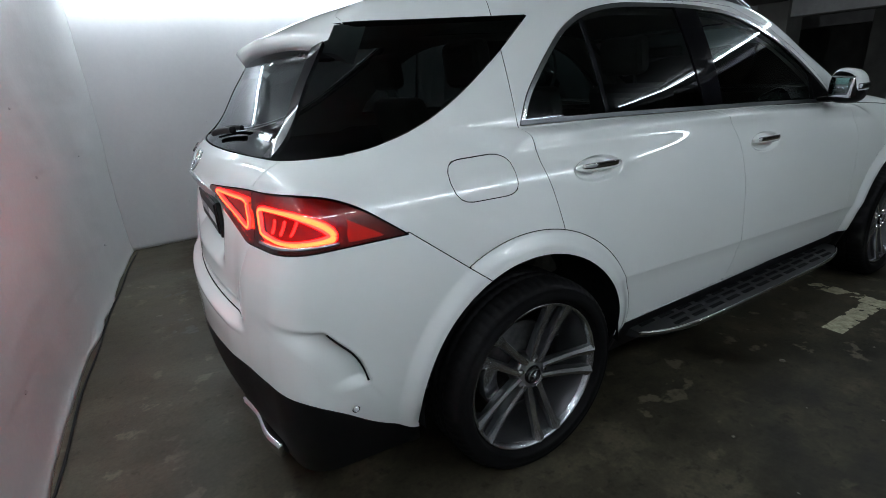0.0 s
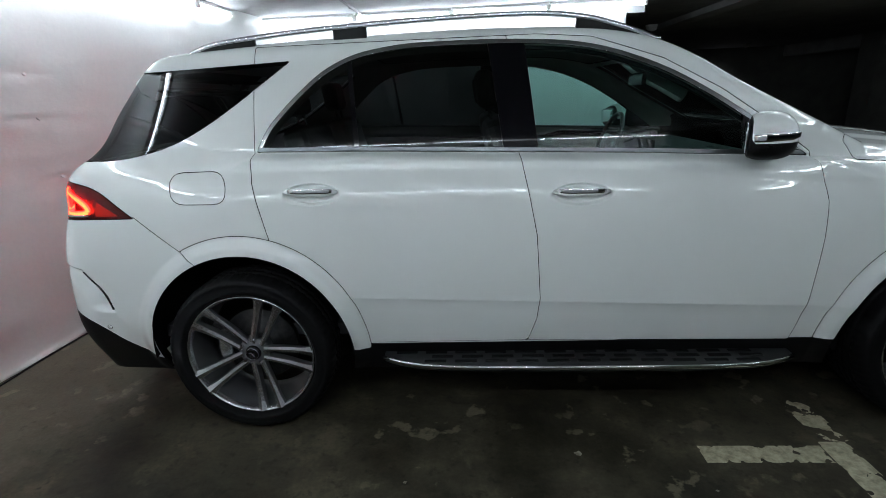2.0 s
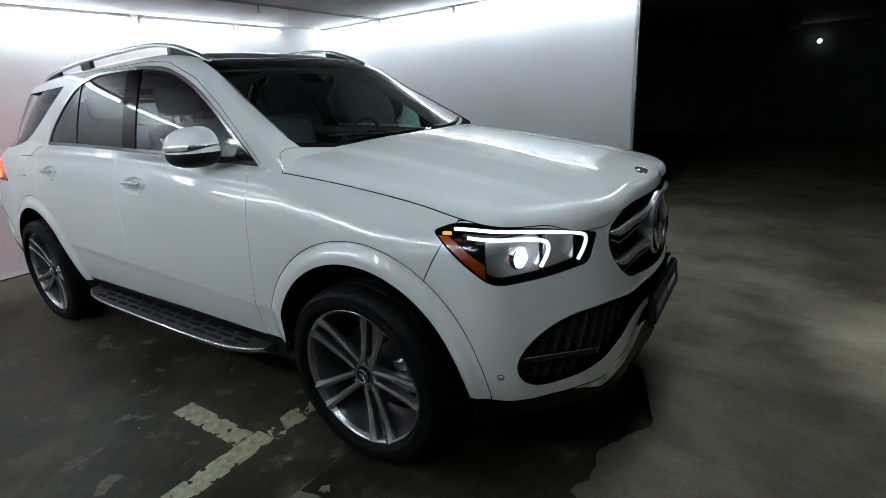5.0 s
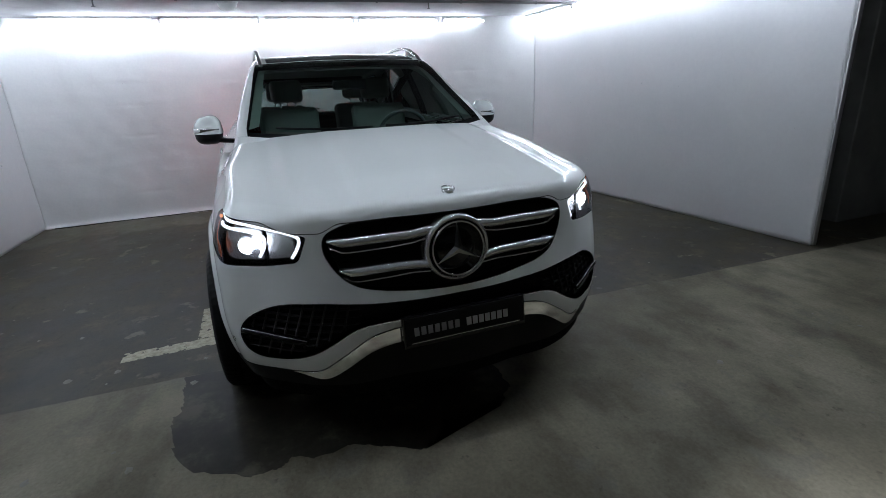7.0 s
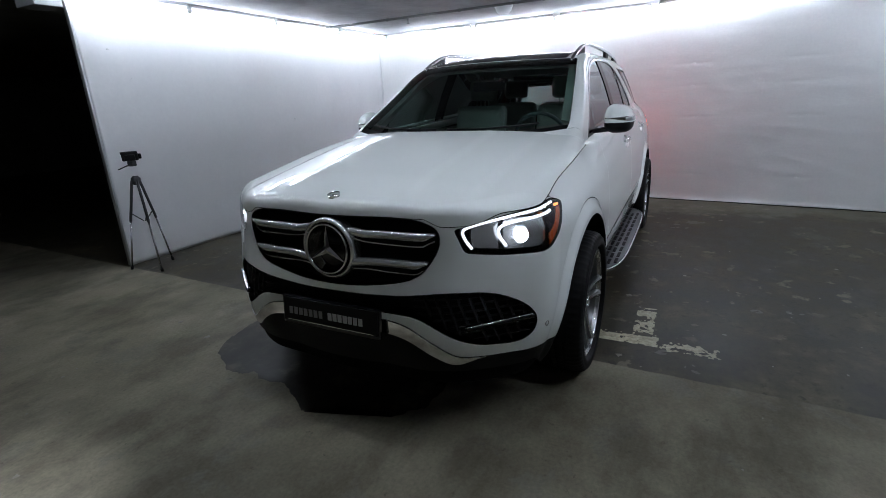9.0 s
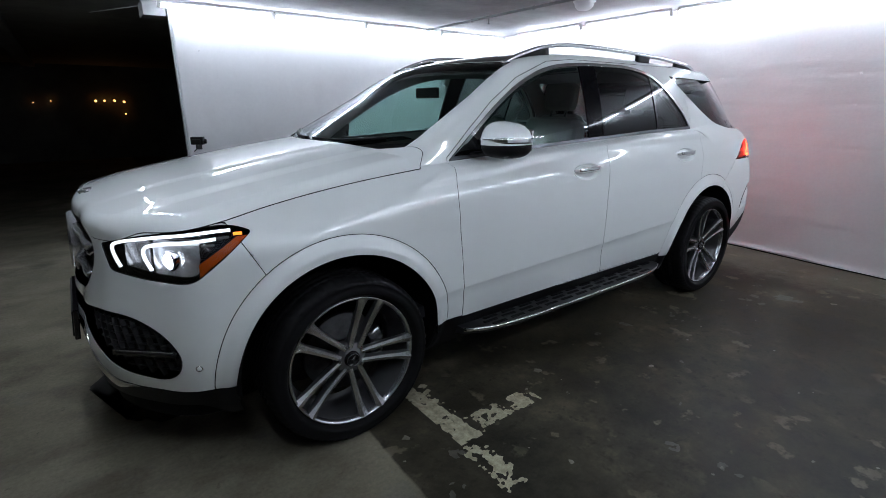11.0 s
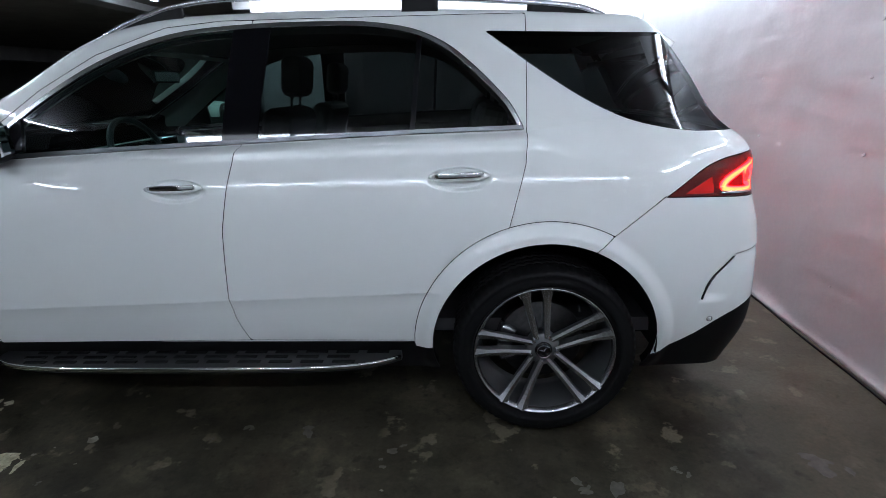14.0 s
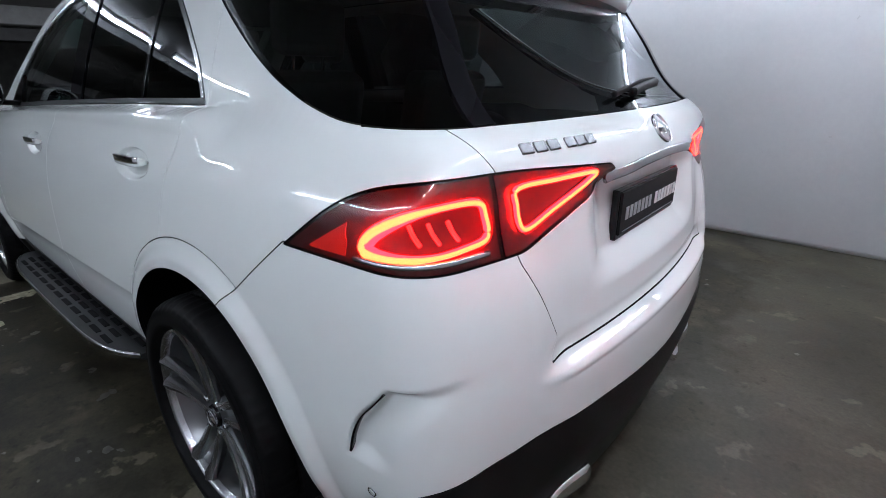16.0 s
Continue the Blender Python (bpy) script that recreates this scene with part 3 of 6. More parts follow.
    def mesh(self, name, lip=.012):
        """A mesh with its edge turned in by lip, so that the panel has thickness."""
        v, n, f = self.v, self.n, self.f
        if lip and len(f):
            e = self.rim()
            ring = np.unique(e)
            where = np.full(len(v), -1)
            where[ring] = np.arange(len(ring))
            edge_n = np.zeros((len(ring), 3))
            d = v[e[:, 1]] - v[e[:, 0]]
            o = np.cross(d, n[e[:, 0]])
            np.add.at(edge_n, where[e[:, 0]], o)
            np.add.at(edge_n, where[e[:, 1]], o)
            edge_n /= np.maximum(np.linalg.norm(edge_n, axis=1, keepdims=True), 1e-9)
            b0 = len(v)
            k = len(ring)
            v2 = np.concatenate([v, v[ring] + edge_n * .0006 - n[ring] * .0014, v[ring] - n[ring] * lip])
            n2 = np.concatenate([n, edge_n, edge_n])
            a, b = where[e[:, 0]], where[e[:, 1]]
            quads = []
            for lo, hi in ((None, b0), (b0, b0 + k)):
                p0, p1 = (e[:, 0], e[:, 1]) if lo is None else (a + lo, b + lo)
                q0, q1 = a + hi, b + hi
                quads += [np.stack([p1, p0, q0], 1), np.stack([p1, q0, q1], 1)]
            f = np.concatenate([f] + quads)
            v, n = v2, n2
        me = mesh_of(name, v, f, n)
        # the lip's inner ring takes the black slot, so the gaps look shaded
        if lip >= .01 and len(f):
            gap_shade = np.zeros(len(me.polygons), dtype=np.int32)
            gap_shade[-2 * len(e):] = 1
            me.polygons.foreach_set("material_index", gap_shade)
        return me


def skin_half():
    """The left half of the skin, shot out from a spine inside the car."""
    spine_x, spine_z = 1.93, .80
    phi = np.radians(np.concatenate([np.linspace(-90, -40, 30)[:-1], np.linspace(-40, -14, 40)[:-1], np.linspace(-14, 7, 72)[:-1], np.linspace(7, 27, 115)[:-1], np.linspace(27, 62, 65)[:-1], np.linspace(62, 90, 50)]))
    cap = np.radians(np.linspace(0, 90, 235))[1:]
    xs = np.linspace(-spine_x, spine_x, 310)
    start, way = [], []
    for a in cap[::-1]:
        start.append((-spine_x, -a))
    for x in xs:
        start.append((x, 0))
    for a in cap:
        start.append((spine_x, a))
    start = np.array(start)
    sx, al = start[:, 0][:, None], start[:, 1][:, None]
    way = np.stack([np.sin(al) + 0 * phi, np.cos(al) * np.cos(phi), np.cos(al) * np.sin(phi)], -1)
    p = np.stack([sx + 0 * phi, 0 * way[..., 0], spine_z + 0 * way[..., 0]], -1)
    v = reach(p.reshape(-1, 3), way.reshape(-1, 3))
    v[:, 1] = np.where(np.abs(v[:, 1]) < 1e-5, 0, v[:, 1])
    n_, k = len(start), len(phi)
    idx = np.arange(n_ * k).reshape(n_, k)
    a, b, c, d = idx[:-1, :-1], idx[1:, :-1], idx[1:, 1:], idx[:-1, 1:]
    f = np.concatenate([np.stack([a, c, b], -1).reshape(-1, 3), np.stack([a, d, c], -1).reshape(-1, 3)])
    area = np.linalg.norm(np.cross(v[f[:, 1]] - v[f[:, 0]], v[f[:, 2]] - v[f[:, 0]]), axis=1)
    f = f[area > 1e-9]
    return Skin(v, slope(v), f).tidy()


GAP = .0020
whole_skin = skin_half()


def nose_angle(s):
    """Metres round the nose's corner from the middle, and height."""
    return .95 * np.arctan2(s.v[:, 1], s.v[:, 0] - 1.3), s.v[:, 2]


def tail_angle(s):
    return .95 * np.arctan2(s.v[:, 1], -1.5 - s.v[:, 0]), s.v[:, 2]


def deg(knots):
    return [(.95 * math.radians(k[0]), *k[1:]) for k in knots]


# outlines, seen from the side as (x, z), round the corners as (degrees, z), from ahead as (y, z)
BELT = curve((-1.6, 1.262), (-1.41, 1.252), (-.97, 1.243), (-.26, 1.216), (.16, 1.2), (.62, 1.178), (.9, 1.164))
DAYLIGHT = fillet([(-1.412, 1.252, .012), (-1.36, 1.352, .05), (-1.25, 1.466, .06), (-1.12, 1.577, .06), (-.985, 1.640, .07), (-.78, 1.674, .1), (-.33, 1.676, .2),
                   (.02, 1.648, .15), (.30, 1.550, .15), (.52, 1.422, .1), (.70, 1.296, .1), (.875, 1.165, .01), (.16, 1.2, .3), (-.26, 1.216, .2), (-.97, 1.243, .2)], .05)
CARGO = fillet([(-1.262, 1.622, .004), (-1.46, 1.478, .1), (-1.64, 1.362, .1), (-1.80, 1.285, .1), (-1.96, 1.248, .1), (-2.055, 1.239, .05), (-2.26, 1.238, 0), (-2.45, 1.238, 0),
                (-2.3, 1.66, 0), (-1.985, 1.600, 0), (-1.776, 1.604, .1)], .05)
REAR_DOOR = [(-1.420, 1.262), (-1.408, 1.135), (-1.370, .994), (-1.336, .86), (-1.336, .40), (-.257, .405), (-.222, .52), (-.212, .62), (-.228, .896), (-.258, 1.058), (-.296, 1.25), (-.33, 1.70), (-1.42, 1.70)]
FRONT_DOOR = [(-.296, 1.25), (-.258, 1.058), (-.228, .896), (-.212, .62), (-.222, .52), (-.257, .405), (.862, .388), (.888, .60), (.906, .85), (.906, 1.0), (.89, 1.10), (.880, 1.182), (.722, 1.308), (.540, 1.440), (.315, 1.568), (.03, 1.667), (-.33, 1.70)]
FUEL = fillet([(-1.775, 1.185, .06), (-1.53, 1.185, .06), (-1.515, 1.055, .06), (-1.76, 1.058, .06)], .05)
HEADLAMP = fillet(deg([(58.6, .985, .015), (54.5, 1.014, .04), (50.2, 1.012, .05), (39.0, .982, .05), (29.8, .942, .012), (31.8, .846, .02), (40.5, .822, .05), (49.5, .820, .035), (54.7, .905, .05)]), .03)
TAILLAMP = fillet(deg([(64.5, 1.004, .004), (57.0, 1.108, .06), (51.5, 1.150, .06), (45.3, 1.164, .06), (38.5, 1.162, .06), (20.5, 1.138, .012), (18.6, 1.112, .02), (36.9, 1.000, .02), (43, 1.000, .06), (54.0, 1.003, .05)]), .04)
GRILLE = fillet([(-.43, .985, .05), (.43, .985, .05), (.512, .945, .035), (.517, .868, .06), (.44, .745, .09), (.25, .697, .12), (0, .687, .2), (-.25, .697, .12), (-.44, .745, .09), (-.517, .868, .06), (-.512, .945, .035)], .04)
INTAKE = fillet([(.0, .660, 0), (.28, .656, .1), (.53, .690, .1), (.70, .680, .06), (.82, .618, .06), (.864, .55, .05), (.848, .475, .04), (.79, .442, .04), (.66, .450, .06), (.56, .495, .08), (.43, .583, .06), (.0, .588, 0), (-.1, .62, 0)], .04)


def line_left(u, v, a, b):
    """How far (u, v) lies to the left of the line from a to b."""
    d = np.array(b, float) - np.array(a, float)
    d /= np.linalg.norm(d)
    return d[0] * (v - a[1]) - d[1] * (u - a[0])


def arch_depth(s):
    """Above nought within a wheel's opening."""
    x, z = s.v[:, 0], s.v[:, 2]
    f = np.full(len(x), -9.0)
    for xw, dx in ((WHEEL_X, 0), (-WHEEL_X, 0)):
        r = np.hypot((x - xw) / 1.01, z - WHEEL_Z)
        f = np.maximum(f, np.minimum(.456 - r, s.v[:, 1] - .45))
    return f


skin = whole_skin.keep(whole_skin.v[:, 2] - .24 - .085 * ramp(whole_skin.v[:, 0], 1.95, 2.1))
skin = skin.keep(-arch_depth(skin))


def carve(field_of):
    """Takes a panel out of the skin, leaving a narrow joint."""
    global skin
    f = field_of(skin)
    piece = skin.keep(f - GAP)
    skin = skin.keep(-f - GAP)
    return piece


def side(outline):
    return lambda s: np.minimum(inside(s.v[:, 0], s.v[:, 2], outline), s.v[:, 1] - .3)


def windscreen_field(s):
    x, y = s.v[:, 0], s.v[:, 1]
    edge = .606 + .165 * np.clip(x - .30, 0, 2)
    return np.minimum.reduce([edge - y, x - (.40 - .30 * y * y), (1.262 - .50 * y * y) - x, s.v[:, 2] - 1.2])


def roof_glass_field(s):
    x, y = s.v[:, 0], s.v[:, 1]
    return np.minimum.reduce([.53 - y, (.385 - .30 * y * y) - x, x + 1.02, s.v[:, 2] - 1.5])


HOOD_EDGE = curve((.8, 1.165), (1.05, 1.145), (1.47, 1.106), (1.76, 1.058), (1.925, 1.024), (2.05, 1.006), (2.2, .992), (2.5, .986))


def hood_field(s):
    x, y, z = s.v.T
    return np.minimum.reduce([z - HOOD_EDGE(x) + .034 * ramp(y, .44, .53) * ramp(x, 2.16, 2.27), x - (1.275 - .50 * y * y + .050 * ramp(y, .36, .60)), x - (.996 + (1.245 - z) * .53)])


def cowl_field(s):
    x, y, z = s.v.T
    return np.minimum.reduce([(1.275 - .50 * y * y + .050 * ramp(y, .36, .60)) - x, x - (1.262 - .50 * y * y), .72 - y, z - 1.18])


def tail_glass_field(s):
    x, y, z = s.v.T
    return np.minimum.reduce([z - 1.238, 1.60 - z, .615 - .28 * (z - 1.24) - y, -1.9 - x])


def gate_field(s):
    x, y, z = s.v.T
    edge = np.interp(z, [.70, .745, .80, .98, 1.17, 1.24, 1.62, 1.75], [.58, .58, .556, .648, .70, .735, .62, .60])
    return np.minimum.reduce([edge - y, z - .745, -1.95 - x])


front_side = lambda s: s.v[:, 0] - 1.7
parts_left = {}
parts_left["windows"] = carve(side(DAYLIGHT))
cargo_all = carve(lambda s: np.minimum.reduce([inside(s.v[:, 0], s.v[:, 2], CARGO), s.v[:, 1] - .50, s.v[:, 1] - (.675 - .28 * (s.v[:, 2] - 1.24))]))
parts_left["headlamp"] = carve(lambda s: np.minimum(inside(*nose_angle(s), HEADLAMP), front_side(s)))
parts_left["taillamp"] = carve(lambda s: np.minimum(inside(*tail_angle(s), TAILLAMP), -1.7 - s.v[:, 0]))
grille_hole = carve(lambda s: np.minimum(inside(s.v[:, 1], s.v[:, 2], GRILLE), front_side(s)))
intake_hole = carve(lambda s: np.minimum(inside(s.v[:, 1], s.v[:, 2], INTAKE), front_side(s)))
screen = carve(windscreen_field)
roof_glass = carve(roof_glass_field)
cowl = carve(cowl_field)
hood = carve(hood_field)
tail_glass = carve(tail_glass_field)
def pillar_field(s):
    x, y, z = s.v.T
    return np.minimum.reduce([z - 1.238, 1.592 - z, -1.86 - (1.592 - z) * .56 - x, y - .3, .9 - y])


gate_pillar = carve(pillar_field)
gate = carve(gate_field)
arch_r = lambda s, xw: np.hypot(s.v[:, 0] - xw, s.v[:, 2] - WHEEL_Z)
arch_front, arch_rear = (carve(lambda s, xw=xw: np.minimum.reduce([.537 - arch_r(s, xw), s.v[:, 1] - .5, s.v[:, 2] - (.392 if xw > 0 else .368), line_left(s.v[:, 0], s.v[:, 2], (-1.93, 1.006), (-1.76, .868)) if xw < 0 else 9 + 0 * s.v[:, 0]])) for xw in (WHEEL_X, -WHEEL_X))
rear_door = carve(lambda s: np.minimum.reduce([inside(s.v[:, 0], s.v[:, 2], np.array(REAR_DOOR)), arch_r(s, -WHEEL_X) - .532, s.v[:, 1] - .3, 1.688 - s.v[:, 2]]))
front_door = carve(lambda s: np.minimum.reduce([inside(s.v[:, 0], s.v[:, 2], np.array(FRONT_DOOR)), s.v[:, 1] - .3, 1.688 - s.v[:, 2]]))
FRONT_LIP = curve((0, .553), (10, .555), (15, .552), (19.5, .532), (24.5, .468), (29, .408), (34, .396), (42, .395), (54, .388), (70, .34))
REAR_LIP = curve((0, .56), (10, .57), (25, .592), (38, .600), (45, .590), (49, .556), (52.5, .495), (56, .42), (60, .355), (66, .305))


def lower_field(s):
    """The black lower rim of the body."""
    x, y, z = s.v.T
    edge = np.where(x > 1.7, FRONT_LIP(np.degrees(np.arctan2(y, x - 1.3))),
                    np.where(x < -1.7, REAR_LIP(np.degrees(np.arctan2(y, -1.5 - x))), .395))
    return edge - z


lower = carve(lower_field)
rear_bumper = carve(lambda s: np.minimum.reduce([np.maximum(line_left(s.v[:, 0], s.v[:, 2], (-1.93, 1.006), (-1.76, .868)) * -1, -2.15 - s.v[:, 0]), -1.6 - s.v[:, 0], 1.01 - s.v[:, 2]]))
front_bumper = carve(lambda s: np.minimum.reduce([np.maximum(line_left(s.v[:, 0], s.v[:, 2], (1.80, .79), (1.90, .985)) * -1, s.v[:, 0] - 2.0), s.v[:, 0] - 1.7, 1.02 - s.v[:, 2]]))
shell_left = skin
fuel_flap = carve(side(FUEL))  # on the right flank alone
shell = shell_left.joined(skin.mirrored()).welded()

car = thing("car", "white suv parked on the bay floor with its lamps lit", "car")
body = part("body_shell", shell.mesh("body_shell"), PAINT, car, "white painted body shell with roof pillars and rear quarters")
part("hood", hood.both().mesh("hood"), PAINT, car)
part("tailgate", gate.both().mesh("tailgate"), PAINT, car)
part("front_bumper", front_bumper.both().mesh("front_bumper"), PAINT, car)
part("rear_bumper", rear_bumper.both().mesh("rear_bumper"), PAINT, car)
part("lower_valance", lower.both().mesh("lower_valance"), BLACK_PLASTIC, car, "black plastic lower trim")
part("windscreen", screen.both().moved(-.004).mesh("windscreen", 0), SCREEN, car, "clear laminated windscreen")
part("roof_glass", roof_glass.both().mesh("roof_glass"), BLACK_GLOSS, car, "dark panoramic roof glass")
part("cowl", cowl.both().moved(-.02).mesh("cowl", 0), BLACK_PLASTIC, car)
part("rear_window", tail_glass.both().eased(1, 2).moved(-.004).mesh("rear_window", 0), REAR_GLASS, car, "dark tinted rear window")

for sign in (1, -1):
    flank = (lambda s: s) if sign > 0 else (lambda s: s.mirrored())
    for trim_piece in (arch_front, arch_rear):
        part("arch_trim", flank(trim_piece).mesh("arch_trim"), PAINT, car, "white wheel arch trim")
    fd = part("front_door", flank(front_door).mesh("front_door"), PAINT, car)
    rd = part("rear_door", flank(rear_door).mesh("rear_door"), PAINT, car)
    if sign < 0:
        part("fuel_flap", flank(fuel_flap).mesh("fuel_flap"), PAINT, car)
    part("rear_pillar_trim", flank(gate_pillar.eased(0, 2)).mesh("rear_pillar_trim"), BLACK_GLASS, car, "gloss black rear pillar trim")
    w = parts_left["windows"]
    depth = inside(w.v[:, 0], w.v[:, 2], DAYLIGHT)
    trim = w.keep(.017 - depth)
    strip = trim.keep(BELT(trim.v[:, 0]) + .019 - trim.v[:, 2])
    part("belt_strip", flank(strip).moved(.002).mesh("belt_strip", .008), BELT_METAL, car, "belt part of the chrome surround, dim reflection painted in")
    trim = trim.keep(trim.v[:, 2] - BELT(trim.v[:, 0]) - .019)
    part("window_trim", flank(trim).moved(.002).mesh("window_trim", .008), TRIM, car, "satin chrome window surround")
    g = w.keep(depth - .0175)
    X, Z = g.v[:, 0], g.v[:, 2]
    b_front, b_rear = -.205 - .105 * (Z - 1.22), -.352 - .13 * (Z - 1.22)
    bar = -.972 - .085 * (Z - 1.25)
    part("front_window", flank(g.keep(X - b_front)).moved(-.005).mesh("front_window", 0), GLASS, fd, "lightly tinted side window")
    frit = g.keep(np.minimum.reduce([X - b_front, .032 - inside(X, Z, DAYLIGHT), Z - BELT(X) - .03]))
    part("window_frame", flank(frit).moved(-.016).mesh("window_frame", .01), BLACK_PLASTIC, fd, "black inner window frame")
    part("pillar_trim", flank(g.keep(np.minimum(b_front - .003 - X, X - b_rear - .003))).mesh("pillar_trim"), BLACK_GLASS, car, "gloss black centre pillar")
    part("rear_side_window", flank(g.keep(np.minimum(b_rear - X, X - bar - .010))).moved(-.005).mesh("rear_side_window", 0), PRIVACY, rd, "dark tinted side window")
    part("divider_bar", flank(g.keep(np.minimum(bar + .0095 - X, X - bar + .0095))).mesh("divider_bar", .006), BLACK_GLOSS, rd)
    part("rear_quarter_light", flank(g.keep(bar - .010 - X)).moved(-.005).mesh("rear_quarter_light", 0), PRIVACY, rd, "dark tinted small window")
    part("cargo_window", flank(cargo_all.eased(0, 2)).moved(-.003).mesh("cargo_window", 0), PRIVACY, car, "dark tinted cargo window")

# the black inner body that shows in the joints and closes the cabin
inner = whole_skin.keep(whole_skin.v[:, 2] - .25)
inner = inner.keep(-arch_depth(inner) - .004)
for f in (side(DAYLIGHT), lambda s: np.minimum(inside(s.v[:, 0], s.v[:, 2], CARGO), s.v[:, 1] - .5),
          lambda s: np.minimum(inside(*nose_angle(s), HEADLAMP), front_side(s)), lambda s: np.minimum(inside(*tail_angle(s), TAILLAMP), -1.7 - s.v[:, 0]),
          lambda s: np.minimum(inside(s.v[:, 1], s.v[:, 2], GRILLE), front_side(s)), lambda s: np.minimum(inside(s.v[:, 1], s.v[:, 2], INTAKE), front_side(s)),
          windscreen_field, tail_glass_field):
    inner = inner.keep(-f(inner) - .006)
part("inner_body", inner.both().moved(-.014).mesh("inner_body", .03), UNDER, car, "black inner body behind the panel joints")
# ---- parts fixed to the skin ----
def on_nose(degrees, z, inset=0.0):
    """Points on the nose's corner at angles from the middle and heights, pushed in by inset."""
    a = np.radians(np.asarray(degrees, float))
    z = np.asarray(z, float) + 0 * a
    way = np.stack([np.cos(a), np.sin(a), 0 * a], -1)
    p = reach(np.stack([1.3 + 0 * a, 0 * a, z], -1), way)
    return p - slope(p) * inset


def on_tail(degrees, z, inset=0.0):
    a = np.radians(np.asarray(degrees, float))
    z = np.asarray(z, float) + 0 * a
    way = np.stack([-np.cos(a), np.sin(a), 0 * a], -1)
    p = reach(np.stack([-1.5 + 0 * a, 0 * a, z], -1), way)
    return p - slope(p) * inset


def on_flank(x, z, out=0.0):
    x, z = np.asarray(x, float), np.asarray(z, float)
    p = reach(np.stack([x + 0 * z, 0 * x * z, z + 0 * x], -1), np.broadcast_to([0., 1., 0.], (*np.broadcast(x, z).shape, 3)))
    return p + slope(p) * out


def on_front(y, z, out=0.0):
    y, z = np.asarray(y, float), np.asarray(z, float)
    p = reach(np.stack([1.0 + 0 * y * z, y + 0 * z, z + 0 * y], -1), np.broadcast_to([1., 0., 0.], (*np.broadcast(y, z).shape, 3)))
    return p + slope(p) * out


def on_back(y, z, out=0.0):
    y, z = np.asarray(y, float), np.asarray(z, float)
    p = reach(np.stack([-1.0 + 0 * y * z, y + 0 * z, z + 0 * y], -1), np.broadcast_to([-1., 0., 0.], (*np.broadcast(y, z).shape, 3)))
    return p + slope(p) * out


def smooth_path(knots, steps=8, closed=False):
    """Points along a smooth line through knots of any size."""
    k = np.array(knots, float)
    n = len(k)
    out = []
    for i in range(n if closed else n - 1):
        p = [k[(i + j) % n] if closed else k[min(max(i + j, 0), n - 1)] for j in (-1, 0, 1, 2)]
        for u in np.linspace(0, 1, steps, endpoint=False):
            out.append(.5 * (2 * p[1] + (p[2] - p[0]) * u + (2 * p[0] - 5 * p[1] + 4 * p[2] - p[3]) * u ** 2 + (3 * p[1] - p[0] - 3 * p[2] + p[3]) * u ** 3))
    out.append(k[0] if closed else k[-1])
    return np.array(out)


def flip(vf, sign):
    """The same shape on the other flank."""
    v, f = vf
    if sign > 0:
        return np.asarray(v), f
    return np.asarray(v) * (1, -1, 1), [tuple(q[::-1]) for q in f]


def pm(name, vf, mat, parent, label="", sign=1):
    return part(name, mesh_of(name, *flip(vf, sign)), mat, parent, label)


def bar_between(knots, half_w, half_h, up=(0, 0, 1), round_=.3):
    """A bar of rounded oblong section along points."""
    p = np.array(knots, float)
    t = np.gradient(p, axis=0)
    t /= np.linalg.norm(t, axis=1, keepdims=True)
    a = np.cross(t, up)
    a /= np.linalg.norm(a, axis=1, keepdims=True)
    b = np.cross(a, t)
    w, h = np.broadcast_to(half_w, (len(p),)), np.broadcast_to(half_h, (len(p),))
    r = round_
    sec = np.array([(1, 1 - r), (1 - r * .3, 1 - r * .3), (1 - r, 1), (-1 + r, 1), (-1 + r * .3, 1 - r * .3), (-1, 1 - r),
                    (-1, -1 + r), (-1 + r * .3, -1 + r * .3), (-1 + r, -1), (1 - r, -1), (1 - r * .3, -1 + r * .3), (1, -1 + r)])
    n = len(sec)
    v = p[:, None] + sec[None, :, :1] * (w[:, None] * a)[:, None] + sec[None, :, 1:] * (h[:, None] * b)[:, None]
    f = [(i * n + j, i * n + (j + 1) % n, (i + 1) * n + (j + 1) % n, (i + 1) * n + j) for i in range(len(p) - 1) for j in range(n)]
    f += [tuple(range(n))[::-1], tuple((len(p) - 1) * n + j for j in range(n))]
    return v.reshape(-1, 3), f


def star_badge(parent, radius, at, ring=CHROME, disc=None):
    """A ring with three pointed arms, lying in its own x-y plane, facing z."""
    v, f = lathe([(radius * .93, .0), (radius * .93, .006), (radius * .97, .009), (radius, .006), (radius, .0)], 48, "z")
    holder = part("badge_ring", mesh_of("badge_ring", v, f), ring, parent, "round chrome emblem ring", at)
    bm = bmesh.new()
    for k in range(3):
        a = math.radians(90 + 120 * k)
        tip = Vector((math.cos(a), math.sin(a), 0)) * radius * .95
        l, r = (Vector((math.cos(a + s), math.sin(a + s), 0)) * radius * .17 for s in (1.05, -1.05))
        top = Vector((0, 0, .009))
        vs = [bm.verts.new(q) for q in (tip, l, Vector((0, 0, 0)), r, top)]
        bm.faces.new((vs[0], vs[1], vs[4]))
        bm.faces.new((vs[3], vs[0], vs[4]))
        bm.faces.new((vs[1], vs[2], vs[4]))
        bm.faces.new((vs[2], vs[3], vs[4]))
    part("badge_star", bm, ring, holder)
    if disc is not None:
        v, f = lathe([(0, -.003), (radius * .95, -.003), (radius * .95, -.02)], 48, "z")
        part("badge_disc", mesh_of("badge_disc", v, f), disc, holder, "gloss black disc")
    return holder


